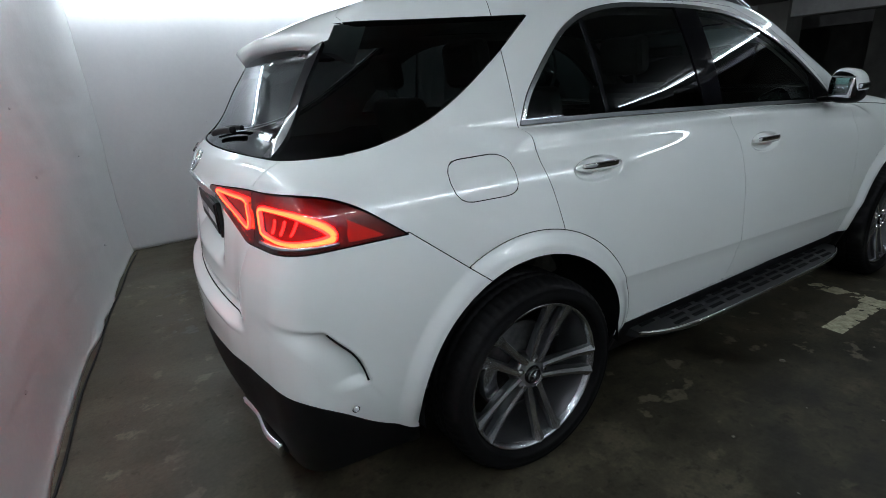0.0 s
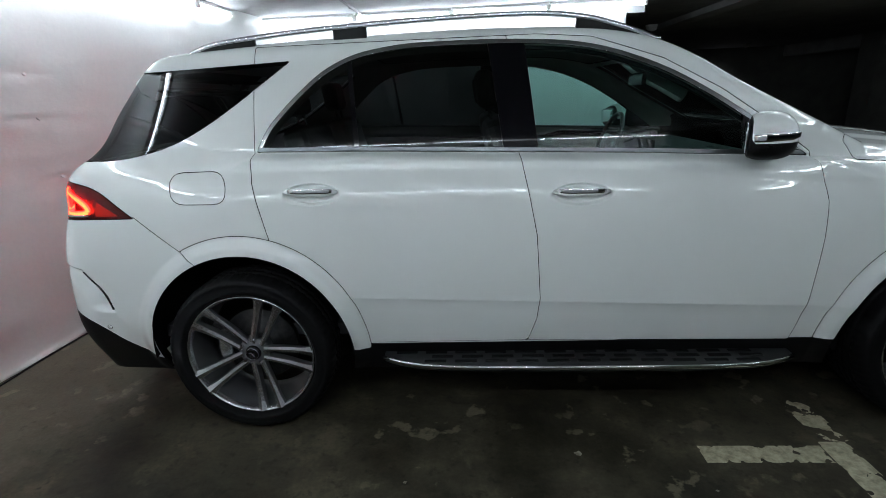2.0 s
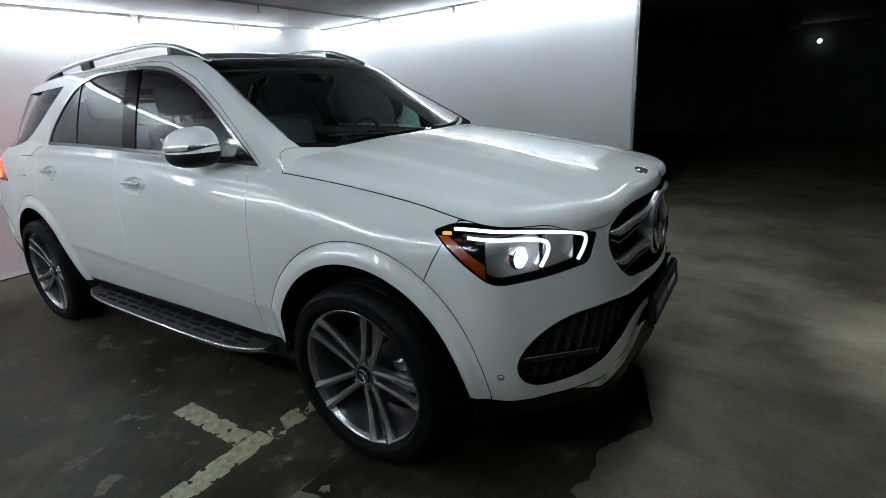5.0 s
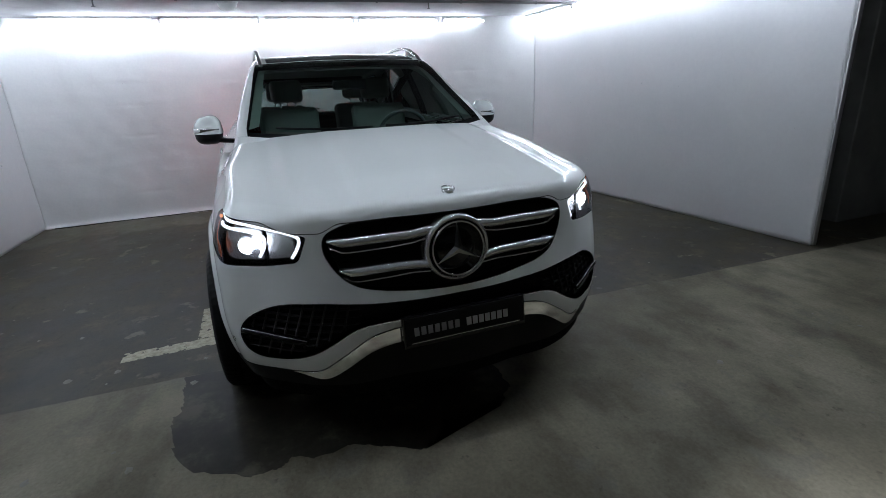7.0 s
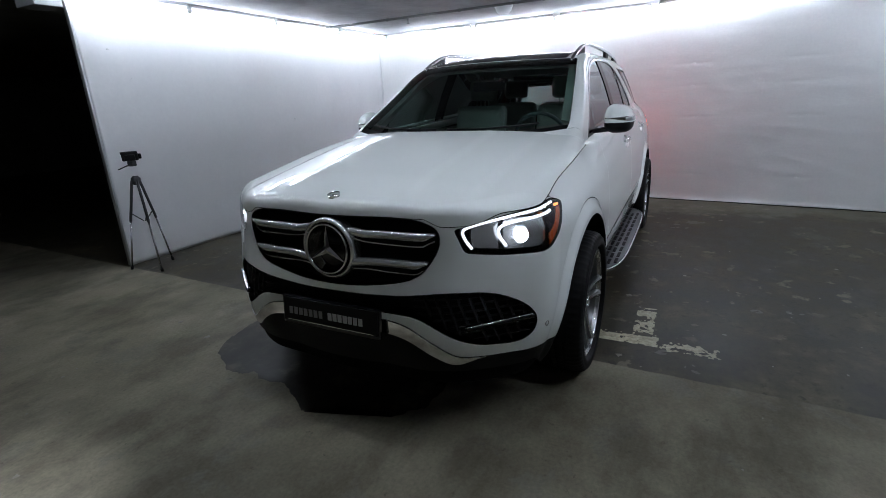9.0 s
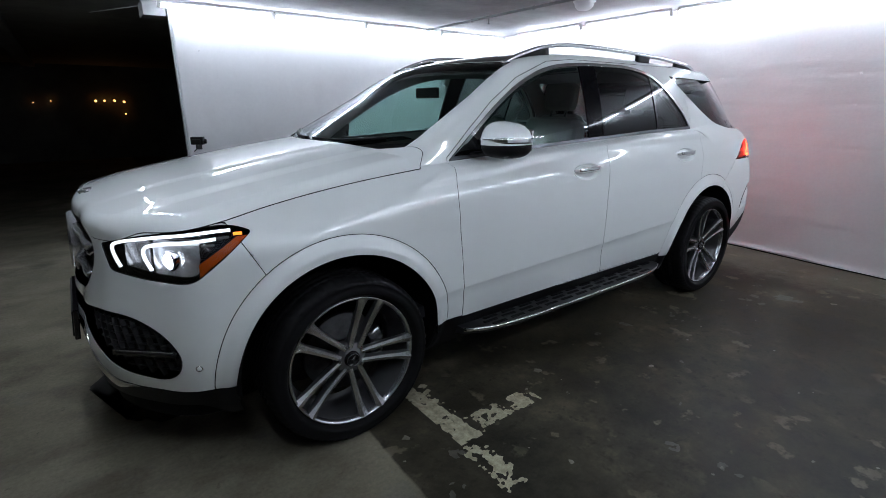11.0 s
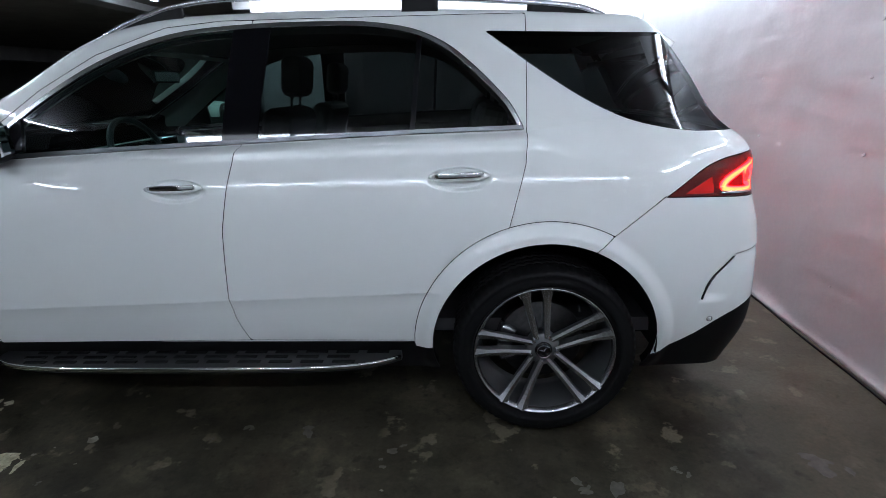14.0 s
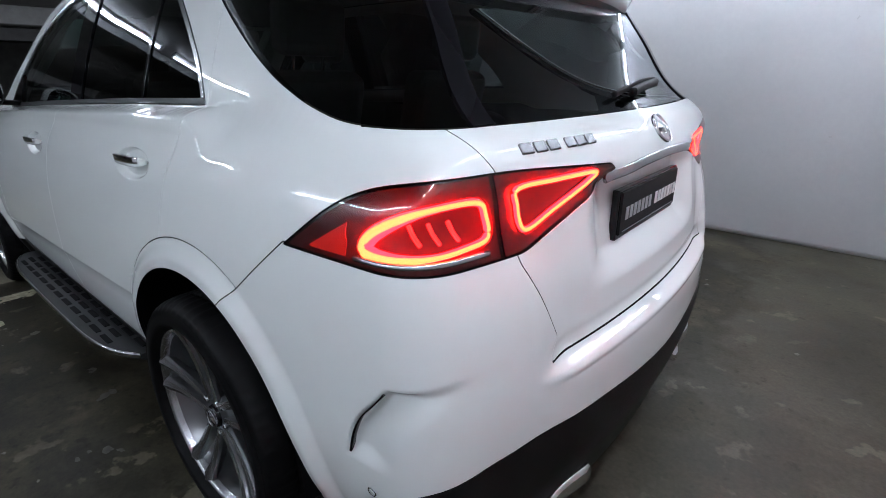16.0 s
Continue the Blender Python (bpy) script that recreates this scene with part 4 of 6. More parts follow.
# wheels
def make_wheel(sign, x, turn):
    """A wheel whose outer face looks along y times sign; turn: degrees of the first pair of spokes."""
    w = part("wheel", mesh_of("wheel", *lathe([(.2925, .012), (.2895, .0205), (.2825, .021), (.2765, .012), (.273, -.004), (.2695, -.012)], 96)), ALLOY, car, "five twin-spoke alloy wheel", pose(x, sign * (HUB_Y + .024), .373, 0, 0, 0 if sign > 0 else 180))
    prof = [(.2835, .010), (.288, .028), (.297, .037), (.2985, .0395), (.310, .042), (.332, .042), (.350, .036), (.3525, .038), (.372, .024), (.382, .006), (.3865, -.015)]
    for y in (-.045, -.085, -.125, -.165):
        prof += [(.388, y + .014), (.388, y + .005), (.380, y + .004), (.380, y - .004), (.388, y - .005)]
    prof += [(.386, -.19), (.372, -.212), (.32, -.228), (.262, -.20)]
    prof = [(.292 + (q - .2835) * .8, y) for q, y in prof]
    v, f = lathe(prof, 198)
    v = v.reshape(198, len(prof), 3)
    for i in range(0, 198, 3):  # cuts across the tread and its shoulders
        v[i:i + 1, 8:-4, (0, 2)] *= .988
    part("tyre", mesh_of("tyre", v.reshape(-1, 3), f), RUBBER, w, "black road tyre with a cut tread")
    part("barrel", mesh_of("barrel", *lathe([(.2725, -.002), (.2665, -.02), (.258, -.06), (.250, -.12), (.256, -.19), (.279, -.20)], 96)), ALLOY_DARK, w, "grey painted rim barrel")
    spoke = face = None
    for k in range(5):
        for s in (-1, 1):
            m = Matrix.Rotation(-math.radians(turn * sign + 72 * k), 4, "Y") if sign > 0 else Matrix.Rotation(-math.radians(180 - turn + 72 * k), 4, "Y")
            name = "spoke"
            r = np.linspace(.048, .282, 12)
            u = (r - .048) / .234
            mid = s * (.022 + .021 * u + .004 * u * u)
            half = .0105 + .0045 * u + .010 * np.maximum(u - .78, 0) / .22
            top = -.016 + .010 * u + .022 * u ** 3
            rows = []
            for i in range(12):
                lean = s * .004
                rows.append([(r[i], top[i] - .040 + .012 * u[i], mid[i] - half[i] * .75 - lean), (r[i], top[i] - .008, mid[i] - half[i] * 1.15), (r[i], top[i], mid[i] - half[i]),
                             (r[i], top[i], mid[i] + half[i]), (r[i], top[i] - .008, mid[i] + half[i] * 1.15), (r[i], top[i] - .040 + .012 * u[i], mid[i] + half[i] * .75 - lean)])
            v = np.array(rows).reshape(-1, 3)
            f = [(i * 6 + j, i * 6 + (j + 1) % 6, i * 6 + 6 + (j + 1) % 6, i * 6 + 6 + j) for i in range(11) for j in range(6)] + [tuple(range(6)), tuple(66 + j for j in range(6))[::-1]]
            sp = part("spoke", mesh_of("spoke", v, f, smooth=False), ALLOY_DARK, w, "", m)
            fv = []
            for i in range(12):
                fv += [(r[i], top[i] + .0012, mid[i] - half[i] * .97), (r[i], top[i] + .0012 + .30 * half[i], mid[i]), (r[i], top[i] + .0012, mid[i] + half[i] * .97)]
            ff = [(i * 3 + j, i * 3 + j + 1, i * 3 + 4 + j, i * 3 + 3 + j) for i in range(11) for j in range(2)]
            ff = [q[::-1] for q in ff]
            part("spoke_face", mesh_of("spoke_face", np.array(fv), ff, smooth=False), ALLOY, sp, "bright machined spoke face")
    part("hub", mesh_of("hub", *lathe([(.0, -.014), (.036, -.014), (.040, -.017), (.062, -.020), (.070, -.026), (.073, -.05), (.06, -.09)], 48)), ALLOY_DARK, w)
    part("hub_cap", mesh_of("hub_cap", *lathe([(.0, -.004), (.031, -.0045), (.0345, -.007), (.036, -.014)], 40)), BLACK_GLOSS, w, "black hub cap with a chrome star")
    star_badge(w, .029, Matrix.Translation((0, -.004, 0)) @ Matrix.Rotation(math.radians(-90), 4, "X") @ Matrix.Rotation(math.radians(20), 4, "Z"))
    for k in range(5):
        a = math.radians(72 * k + turn + 36)
        v, f = lathe([(0, -.006), (.0075, -.006), (.0095, -.009), (.0095, -.03)], 6)
        part("lug_bolt", mesh_of("lug_bolt", v, f, smooth=False), SATIN, w, "", pose(.057 * math.cos(a), 0, .057 * math.sin(a)))
    v, f = tube([(.232 * math.cos(2.2), -.035, .232 * math.sin(2.2)), (.225 * math.cos(2.2), .0, .225 * math.sin(2.2))], .004, 8)
    part("valve", mesh_of("valve", v, f), BLACK_PLASTIC, w)
    part("brake_disc", mesh_of("brake_disc", *lathe([(.05, -.085), (.08, -.085), (.085, -.10), (.175, -.10), (.178, -.104), (.178, -.128), (.06, -.128)], 64)), STEEL, w, "steel brake disc")
    ang = np.radians(np.linspace(150, 205, 10)) if x > 0 else np.radians(np.linspace(-25, 30, 10))
    cal = np.stack([.155 * np.cos(ang), 0 * ang - .098, .155 * np.sin(ang)], -1)
    part("brake_caliper", mesh_of("brake_caliper", *bar_between(cal, .034, .038, (0, 1, 0))), SATIN, w, "grey brake caliper")
    return w


make_wheel(-1, WHEEL_X, -74)
make_wheel(-1, -WHEEL_X, -78)
make_wheel(1, WHEEL_X, -105)
make_wheel(1, -WHEEL_X, 81)

# wheel housings and underbody
for sign in (1, -1):
    for xw in (WHEEL_X, -WHEEL_X):
        a = np.radians(np.linspace(-4, 184, 40))
        rows = []
        for y, r in ((.945, .458), (.90, .466), (.60, .47), (.50, .45), (.50, .02)):
            rows.append(np.stack([xw + r * np.cos(a), 0 * a + y, WHEEL_Z + r * np.sin(a)], -1))
        v = np.concatenate(rows)
        f = [(i * 40 + j, i * 40 + j + 1, i * 40 + 41 + j, i * 40 + 40 + j) for i in range(4) for j in range(39)]
        pm("wheel_housing", (v, f), UNDER, car, "black wheel arch liner", sign)
part("underbody", box(-2.2, 2.2, -.48, .48, .20, .52, .03), UNDER, car, "black underbody")
part("underbody", box(-.98, .98, -.86, .86, .25, .44, .02), UNDER, car, "black underbody")
for xw in (WHEEL_X, -WHEEL_X):
    v, f = tube([(xw, -.78, WHEEL_Z), (xw, 0, WHEEL_Z), (xw, .78, WHEEL_Z)], .045, 10)
    part("axle", mesh_of("axle", v, f), UNDER, car)

for sign in (1, -1):
    # headlamp
    lamp = parts_left["headlamp"]
    d, u, z = inside(*nose_angle(lamp), HEADLAMP), np.degrees(nose_angle(lamp)[0] / .95), lamp.v[:, 2]
    hl = part("headlamp", (lamp if sign > 0 else lamp.mirrored()).moved(-.001).mesh("headlamp", 0), LENS, car, "headlamp with a clear lens, lit")
    cup = lamp.moved(-.055)
    part("housing", (cup if sign > 0 else cup.mirrored()).mesh("housing", -.05), BLACK_GLOSS, hl, "black lamp housing")
    amb = lamp.keep(np.minimum.reduce([.034 - d - .012 * (z - .9) / .1, u - 50.5, .975 - z + 0 * u])).moved(-.012)
    part("side_reflector", (amb if sign > 0 else amb.mirrored()).mesh("side_reflector", .004), AMBER, hl, "amber side reflector")
    ref = lamp.keep(np.minimum.reduce([d - .018, u - 33.5, 39.4 - u])).moved(-.040)
    part("reflector", (ref if sign > 0 else ref.mirrored()).mesh("reflector", .01), SLAT, hl, "silver reflector")
    ref = lamp.keep(np.minimum.reduce([d - .018, u - 40.3, 50.5 - u, .972 - z])).moved(-.036)
    part("reflector", (ref if sign > 0 else ref.mirrored()).mesh("reflector", .01), SLAT, hl, "silver reflector")
    k = smooth_path([(55, 1.000), (50, .999), (45, .989), (39, .971), (32.9, .947), (31.6, .928), (32.1, .895), (33.4, .858)])
    pm("light_guide", tube(on_nose(k[:, 0], k[:, 1], .018), .0062, 8), WHITE_GLOW, hl, "white light guide", sign)
    k = smooth_path([(53, .976), (49, .970), (43, .956), (40.0, .942), (39.1, .924), (39.4, .893), (40.6, .856)])
    pm("light_guide", tube(on_nose(k[:, 0], k[:, 1], .018), .0062, 8), WHITE_GLOW, hl, "white light guide", sign)
    c = on_nose([43.8], [.893], .034)[0]
    v, f = lathe([(0, .018), (.015, .015), (.026, .006), (.029, -.006)], 28, "x")
    aim = Matrix.Translation(c * (1, sign, 1)) @ Matrix.Rotation(sign * .3, 4, "Z")
    part("projector", mesh_of("projector", v, f), BEAM_GLOW, hl, "bright projector lens", aim)
    v, f = lathe([(.030, -.004), (.032, .004), (.037, .006), (.040, -.002), (.040, -.02)], 28, "x")
    part("projector_ring", mesh_of("projector_ring", v, f), CHROME, hl, "chrome projector ring", aim)
    pm("indicator", tube(on_nose([55.6, 56.2, 57.0], [.984, .984, .983], .012), .006, 8), AMBER_GLOW, hl, "lit amber side lamp", sign)

    # tail lamp, split by the tailgate's joint
    lamp = parts_left["taillamp"]
    u = np.degrees(tail_angle(lamp)[0] / .95)
    split = 40.3 + (lamp.v[:, 2] - 1.07) * 10
    tl = None
    loop = smooth_path([(53.9, 1.040), (52.9, 1.068), (50.6, 1.094), (47.8, 1.112), (44.6, 1.120), (42.4, 1.114), (41.7, 1.088), (41.4, 1.046), (44, 1.035), (49, 1.029), (52.8, 1.028)], 6, True)
    tri = smooth_path([(37.8, 1.128), (32, 1.130), (25, 1.128), (23.8, 1.121), (26.5, 1.10), (32, 1.065), (35.6, 1.042), (37.0, 1.048), (37.8, 1.09)], 5, True)
    for piece, nm in ((lamp.keep((u - split - .12) * .016), "tail_lamp"), (lamp.keep((split - .12 - u) * .016), "gate_lamp")):
        h = piece if sign > 0 else piece.mirrored()
        ob = part(nm, h.mesh(nm, .004), RED_LENS, car, "lit red tail lamp")
        part("housing", h.moved(-.042).mesh("housing", -.040), RED_DARK, ob, "dark red lamp body")
        ring = np.stack([.95 * np.radians((loop if nm == "tail_lamp" else tri)[:, 0]), (loop if nm == "tail_lamp" else tri)[:, 1]], -1)
        rim = piece.keep(-inside(*tail_angle(piece), ring) - .0105)
        part("bezel", (rim if sign > 0 else rim.mirrored()).moved(-.009).mesh("bezel", .006), BEZEL, ob, "dark maroon lamp bezel")
        if nm == "tail_lamp":
            tl = ob
        else:
            gl = ob
    thick = .0070 + .0075 * ramp(loop[:, 0], 46, 54)
    pm("light_guide", tube(on_tail(loop[:, 0], loop[:, 1], (.004 + thick)[:, None]), thick, 8), RED_GLOW, tl, "glowing red light guide", sign)
    # added tube, no lamp part: the overexposed yellow along the guide
    pm("guide_glare", tube(on_tail(loop[:, 0], loop[:, 1], (.0030 + .62 * thick)[:, None]), thick * .72, 6), RED_GLARE, tl, "added yellow tube for the guide's burnt-out glow", sign)
    u, z = np.degrees(tail_angle(lamp)[0] / .95), lamp.v[:, 2]
    ring = np.stack([.95 * np.radians(loop[:, 0]), loop[:, 1]], -1)
    mid = lamp.keep(inside(*tail_angle(lamp), ring)).moved(-.024)
    part("reflector", (mid if sign > 0 else mid.mirrored()).mesh("reflector", .003), RED_SOFT, tl, "red reflector with added glow")
    for i in range(3):
        a = 45.0 + 1.9 * i
        pm("light_bar", tube(on_tail([a - .7, a, a + .5], [1.052, 1.070, 1.090], .012), .004, 6), RED_BAR, tl, "", sign)
    fin = lamp.keep(np.minimum.reduce([u - 55.6, z - 1.016, 61.5 - u, 1.085 - (u - 55) * .012 - z])).moved(-.006)
    part("side_reflector", (fin if sign > 0 else fin.mirrored()).mesh("side_reflector", .003), RED_FIN, tl, "red side reflector with added glow")
    k = np.linspace(41.5, 54.5, 12)
    pm("reversing_light", tube(on_tail(k, 1.0185 + 0 * k, .0035), .0062, 8), SATIN, tl, "clear reversing lamp strip", sign)
    pm("light_guide", tube(on_tail(tri[:, 0], tri[:, 1], .010), .006, 8), RED_GLOW, gl, "glowing red light guide", sign)
    pm("guide_glare", tube(on_tail(tri[:, 0], tri[:, 1], .0075), .0046, 6), RED_GLARE, gl, "added yellow tube for the guide's burnt-out glow", sign)
    ring = np.stack([.95 * np.radians(tri[:, 0]), tri[:, 1]], -1)
    mid = lamp.keep(inside(*tail_angle(lamp), ring)).moved(-.024)
    part("reflector", (mid if sign > 0 else mid.mirrored()).mesh("reflector", .003), RED_SOFT, gl, "red reflector with added glow")

    # door handles
    for xh, zh in HANDLES:
        xs = np.linspace(xh - .112, xh + .112, 13)
        lift = .010 + .018 * (1 - ((xs - xh) / .112) ** 4)
        zz = zh + .004 - .05 * (xs - xh) * .4
        base = np.stack([xs, side_width(xs, np.full_like(xs, zh)) - plan_inset(xs) - .010 + lift, zz], -1)
        hh = .0155 * np.sqrt(np.maximum(1 - ((xs - xh) / .1165) ** 4, .05))
        hd = pm("door_handle", bar_between(base, .007, hh, round_=.7), PAINT, car, "white door handle with a chrome strip", sign)
        pm("handle_strip", bar_between(base[1:-1] + (0, .0055, hh.mean() * .35), .003, hh[1:-1] * .66, round_=.6), CHROME, hd, "chrome handle strip", sign)

    # door mirror
    us, vs = np.linspace(-1, 1, 21), np.linspace(0, 2 * np.pi, 28, endpoint=False)
    rows, low = [], []
    for uu in us:
        r = max(1 - abs(uu) ** 3.2, 0) ** .5
        for a in vs:
            cx, cz = np.cos(a), np.sin(a)
            cx, cz = np.sign(cx) * abs(cx) ** .75, np.sign(cz) * abs(cz) ** .8
            top = .106 if cz > 0 else .069
            rows.append((max(.628 - .035 * uu + .107 * cx * r, .579 - .44 * (.068 + .088 * uu)), .948 + .088 * uu, 1.241 + top * cz * r * (1 - .08 * uu) - .006 * uu))
    v = np.array(rows)
    f = [(i * 28 + j, i * 28 + (j + 1) % 28, (i + 1) * 28 + (j + 1) % 28, (i + 1) * 28 + j) for i in range(20) for j in range(28)]
    mirror_body = Skin(v, np.zeros_like(v), np.array([t for q in f for t in ((q[0], q[1], q[2]), (q[0], q[2], q[3]))]))
    n = np.cross(v[mirror_body.f[:, 1]] - v[mirror_body.f[:, 0]], v[mirror_body.f[:, 2]] - v[mirror_body.f[:, 0]])
    for c in range(3):
        np.add.at(mirror_body.n, mirror_body.f[:, c], n)
    mirror_body.n /= np.maximum(np.linalg.norm(mirror_body.n, axis=1, keepdims=True), 1e-9)
    if (mirror_body.n * (v - v.mean(0))).sum() < 0:
        mirror_body = Skin(v, -mirror_body.n, mirror_body.f[:, ::-1])
    H = (lambda s: s) if sign > 0 else (lambda s: s.mirrored())
    cut = mirror_body.v[:, 2] - 1.240
    cap = mirror_body.keep(np.minimum(cut - .001, mirror_body.v[:, 0] - .590 + .44 * (mirror_body.v[:, 1] - .88)))
    mir = part("door_mirror", H(cap).mesh("door_mirror", .006), PAINT, car, "white door mirror with a black underside")
    rest = mirror_body.keep(-np.minimum(cut - .001, mirror_body.v[:, 0] - .590 + .44 * (mirror_body.v[:, 1] - .88)))
    part("mirror_base", H(rest).moved(-.002).mesh("mirror_base", .004), BLACK_PLASTIC, mir, "black mirror base")
    pm("mirror_glass", bar_between([(.567, .892, 1.262), (.550, .930, 1.262), (.526, .985, 1.260), (.515, 1.010, 1.258)], .003, .052, round_=.8), CHROME, mir, "mirror glass", sign)
    t = np.linspace(-.75, .98, 14)
    lamp_line = np.stack([.628 - .035 * t + .1075 * np.maximum(1 - np.abs(t) ** 3.2, 0) ** .5, .948 + .088 * t, 1.266 - .004 * t], -1)
    lamp_line = np.concatenate([lamp_line[:-1], [(.590, 1.037, 1.262), (.560, 1.034, 1.261), (.534, 1.026, 1.260)]])
    t = np.append(t, (1.0, 1.0))
    pm("turn_signal", bar_between(lamp_line, .004, .004 + .010 * ramp(t, -.5, .9), round_=.6), CHROME, mir, "clear turn signal strip", sign)
    pm("mirror_arm", bar_between([(.70, .80, 1.19), (.69, .85, 1.195), (.675, .90, 1.205), (.66, .93, 1.21)], [.05, .045, .045, .05], [.012, .014, .018, .02], round_=.8), BLACK_PLASTIC, mir, "black mirror arm", sign)
    tri = on_flank([.84, .66, .62, .62], [1.185, 1.19, 1.20, 1.33], .003)
    bm = bmesh.new()
    vv = [bm.verts.new(q * (1, sign, 1)) for q in tri] + [bm.verts.new((q - (0, .02, 0)) * (1, sign, 1)) for q in tri]
    for q in ((0, 1, 2), (0, 2, 3), (4, 6, 5), (4, 7, 6), (0, 4, 5, 1), (1, 5, 6, 2), (2, 6, 7, 3), (3, 7, 4, 0)):
        bm.faces.new([vv[i] for i in q])
    part("sail_panel", bm, BLACK_GLOSS, mir)

    # roof rail with three feet
    k = smooth_path([(-1.74, 1.668), (-1.69, 1.690), (-1.60, 1.712), (-1.36, 1.735), (-1.10, 1.752), (-.62, 1.770), (-.22, 1.772), (.0, 1.750), (.12, 1.720), (.22, 1.688), (.325, 1.645)], 5)
    rail = pm("roof_rail", bar_between(np.stack([k[:, 0], .585 - .02 * ((k[:, 0] + .7)) ** 2 * .5, k[:, 1]], -1), .013, .011, round_=.6), SATIN, car, "satin silver roof rail", sign)
    for x0, x1 in ((-1.70, -1.43), (-1.075, -.93), (-.03, .27)):
        xs = np.linspace(x0, x1, 9)
        zt = np.interp(xs, k[:, 0], k[:, 1]) - .006
        y = .585 - .01 * (xs + .7) ** 2
        zb = top_at(xs, y) - .03
        pm("rail_foot", bar_between(np.stack([xs, y, (zt + zb) / 2], -1), .011, np.maximum((zt - zb) / 2, .004), round_=.3), BLACK_PLASTIC, rail, "dark rail foot", sign)

    # running board
    xs = np.linspace(-.90, .875, 45)
    outer = 1.035 - .085 * np.abs((xs + .01) / .89) ** 7 - .012 * ((xs + .01) / .89) ** 2
    zt = .338 - .006 * xs
    v = np.concatenate([np.stack([xs, .86 + 0 * xs, zt], -1), np.stack([xs, outer, zt], -1), np.stack([xs, outer - .012, zt - .03], -1), np.stack([xs, .86 + 0 * xs, zt - .05], -1)])
    f = [(i * 45 + j, i * 45 + j + 1, ((i + 1) % 4) * 45 + j + 1, ((i + 1) % 4) * 45 + j) for i in range(4) for j in range(44)]
    f += [(0, 45, 90, 135), (179, 134, 89, 44)]
    f = [q[::-1] for q in f]
    board = part("running_board", mesh_of("running_board", *flip((v, f), sign), smooth=False), material("dark_anodised_step", (.06, .06, .064), .4, .7) if sign > 0 else bpy.data.materials["dark_anodised_step"], car, "dark running board with black rubber pads")
    edge = np.stack([xs, outer + .002, zt - .004], -1)
    pm("step_edge", bar_between(edge, .006, .009, round_=.6), CHROME, board, "chrome step edge", sign)
    pad = None
    for row, (y0, w) in enumerate(((.905, .010), (.943, .011), (.983, .011))):
        for j in range(13):
            xc = -.80 + 1.60 * j / 12 + (.03 if row == 1 else 0)
            if abs(xc) > .80 - .05 * row:
                continue
            if pad is None:
                pad = bpy.data.meshes.new("tread_pad")
                b = box(-.048, .048, -.0105, .0105, 0, .005, .002, segments=1)
                b.to_mesh(pad)
                b.free()
                pad.materials.append(RUBBER)
            part("tread_pad", pad, None, board, "", pose(xc, sign * y0, .338 - .006 * xc - .0015))
    # parking sensor rings and the dark vent slit of the rear bumper
    for p, nrm in ((on_flank([-2.165], [.50]), 1), (on_nose([48.8], [.50]), 1)):
        q, m = p[0], slope(p)[0]
        rot = Vector(m * (1, sign, 1)).to_track_quat("Z", "Y").to_matrix().to_4x4()
        v, f = lathe([(.0085, -.001), (.0095, .0012), (.0118, .0012), (.0125, -.001)], 24, "z")
        part("parking_sensor", mesh_of("parking_sensor", v, f), SATIN, car, "", Matrix.Translation(q * (1, sign, 1)) @ rot)
        v, f = lathe([(0, .0008), (.0086, .0008), (.0086, -.002)], 20, "z")
        part("parking_sensor", mesh_of("parking_sensor", v, f), PAINT, car, "", Matrix.Translation(q * (1, sign, 1)) @ rot)
    k = smooth_path([(-2.117, .590), (-2.130, .64), (-2.154, .69), (-2.1915, .735), (-2.220, .772)], 8)
    lip = on_flank(k[:, 0] + .010, k[:, 1], -.001) - (.012, 0, 0)
    w = .030 * np.sin(np.linspace(0, np.pi, len(k))) ** .7 + .001
    deep = lip + np.stack([.30 * w, -.95 * w, 0 * w], -1)
    back = deep + (-.004, 0, 0)
    slit = np.concatenate([lip + (.002, 0, 0), lip + (-.0015, 0, 0), back, deep + (.004, 0, 0)])
    n_s = len(k)
    pm("vent_slit", (slit, [(a * n_s + q, a * n_s + q + 1, (a + 1) % 4 * n_s + q + 1, (a + 1) % 4 * n_s + q) for a in range(4) for q in range(n_s - 1)]), BLACK_GLOSS, car, "black vent slit", sign)
    # exhaust trim
    pts = np.array([(-2.412, .38, .318), (-2.386, .50, .312), (-2.385, .62, .306), (-2.362, .70, .300)])
    et = pm("exhaust_trim", bar_between(smooth_path(pts, 5), .020, .030, round_=.5), CHROME, car, "chrome exhaust trim", sign)

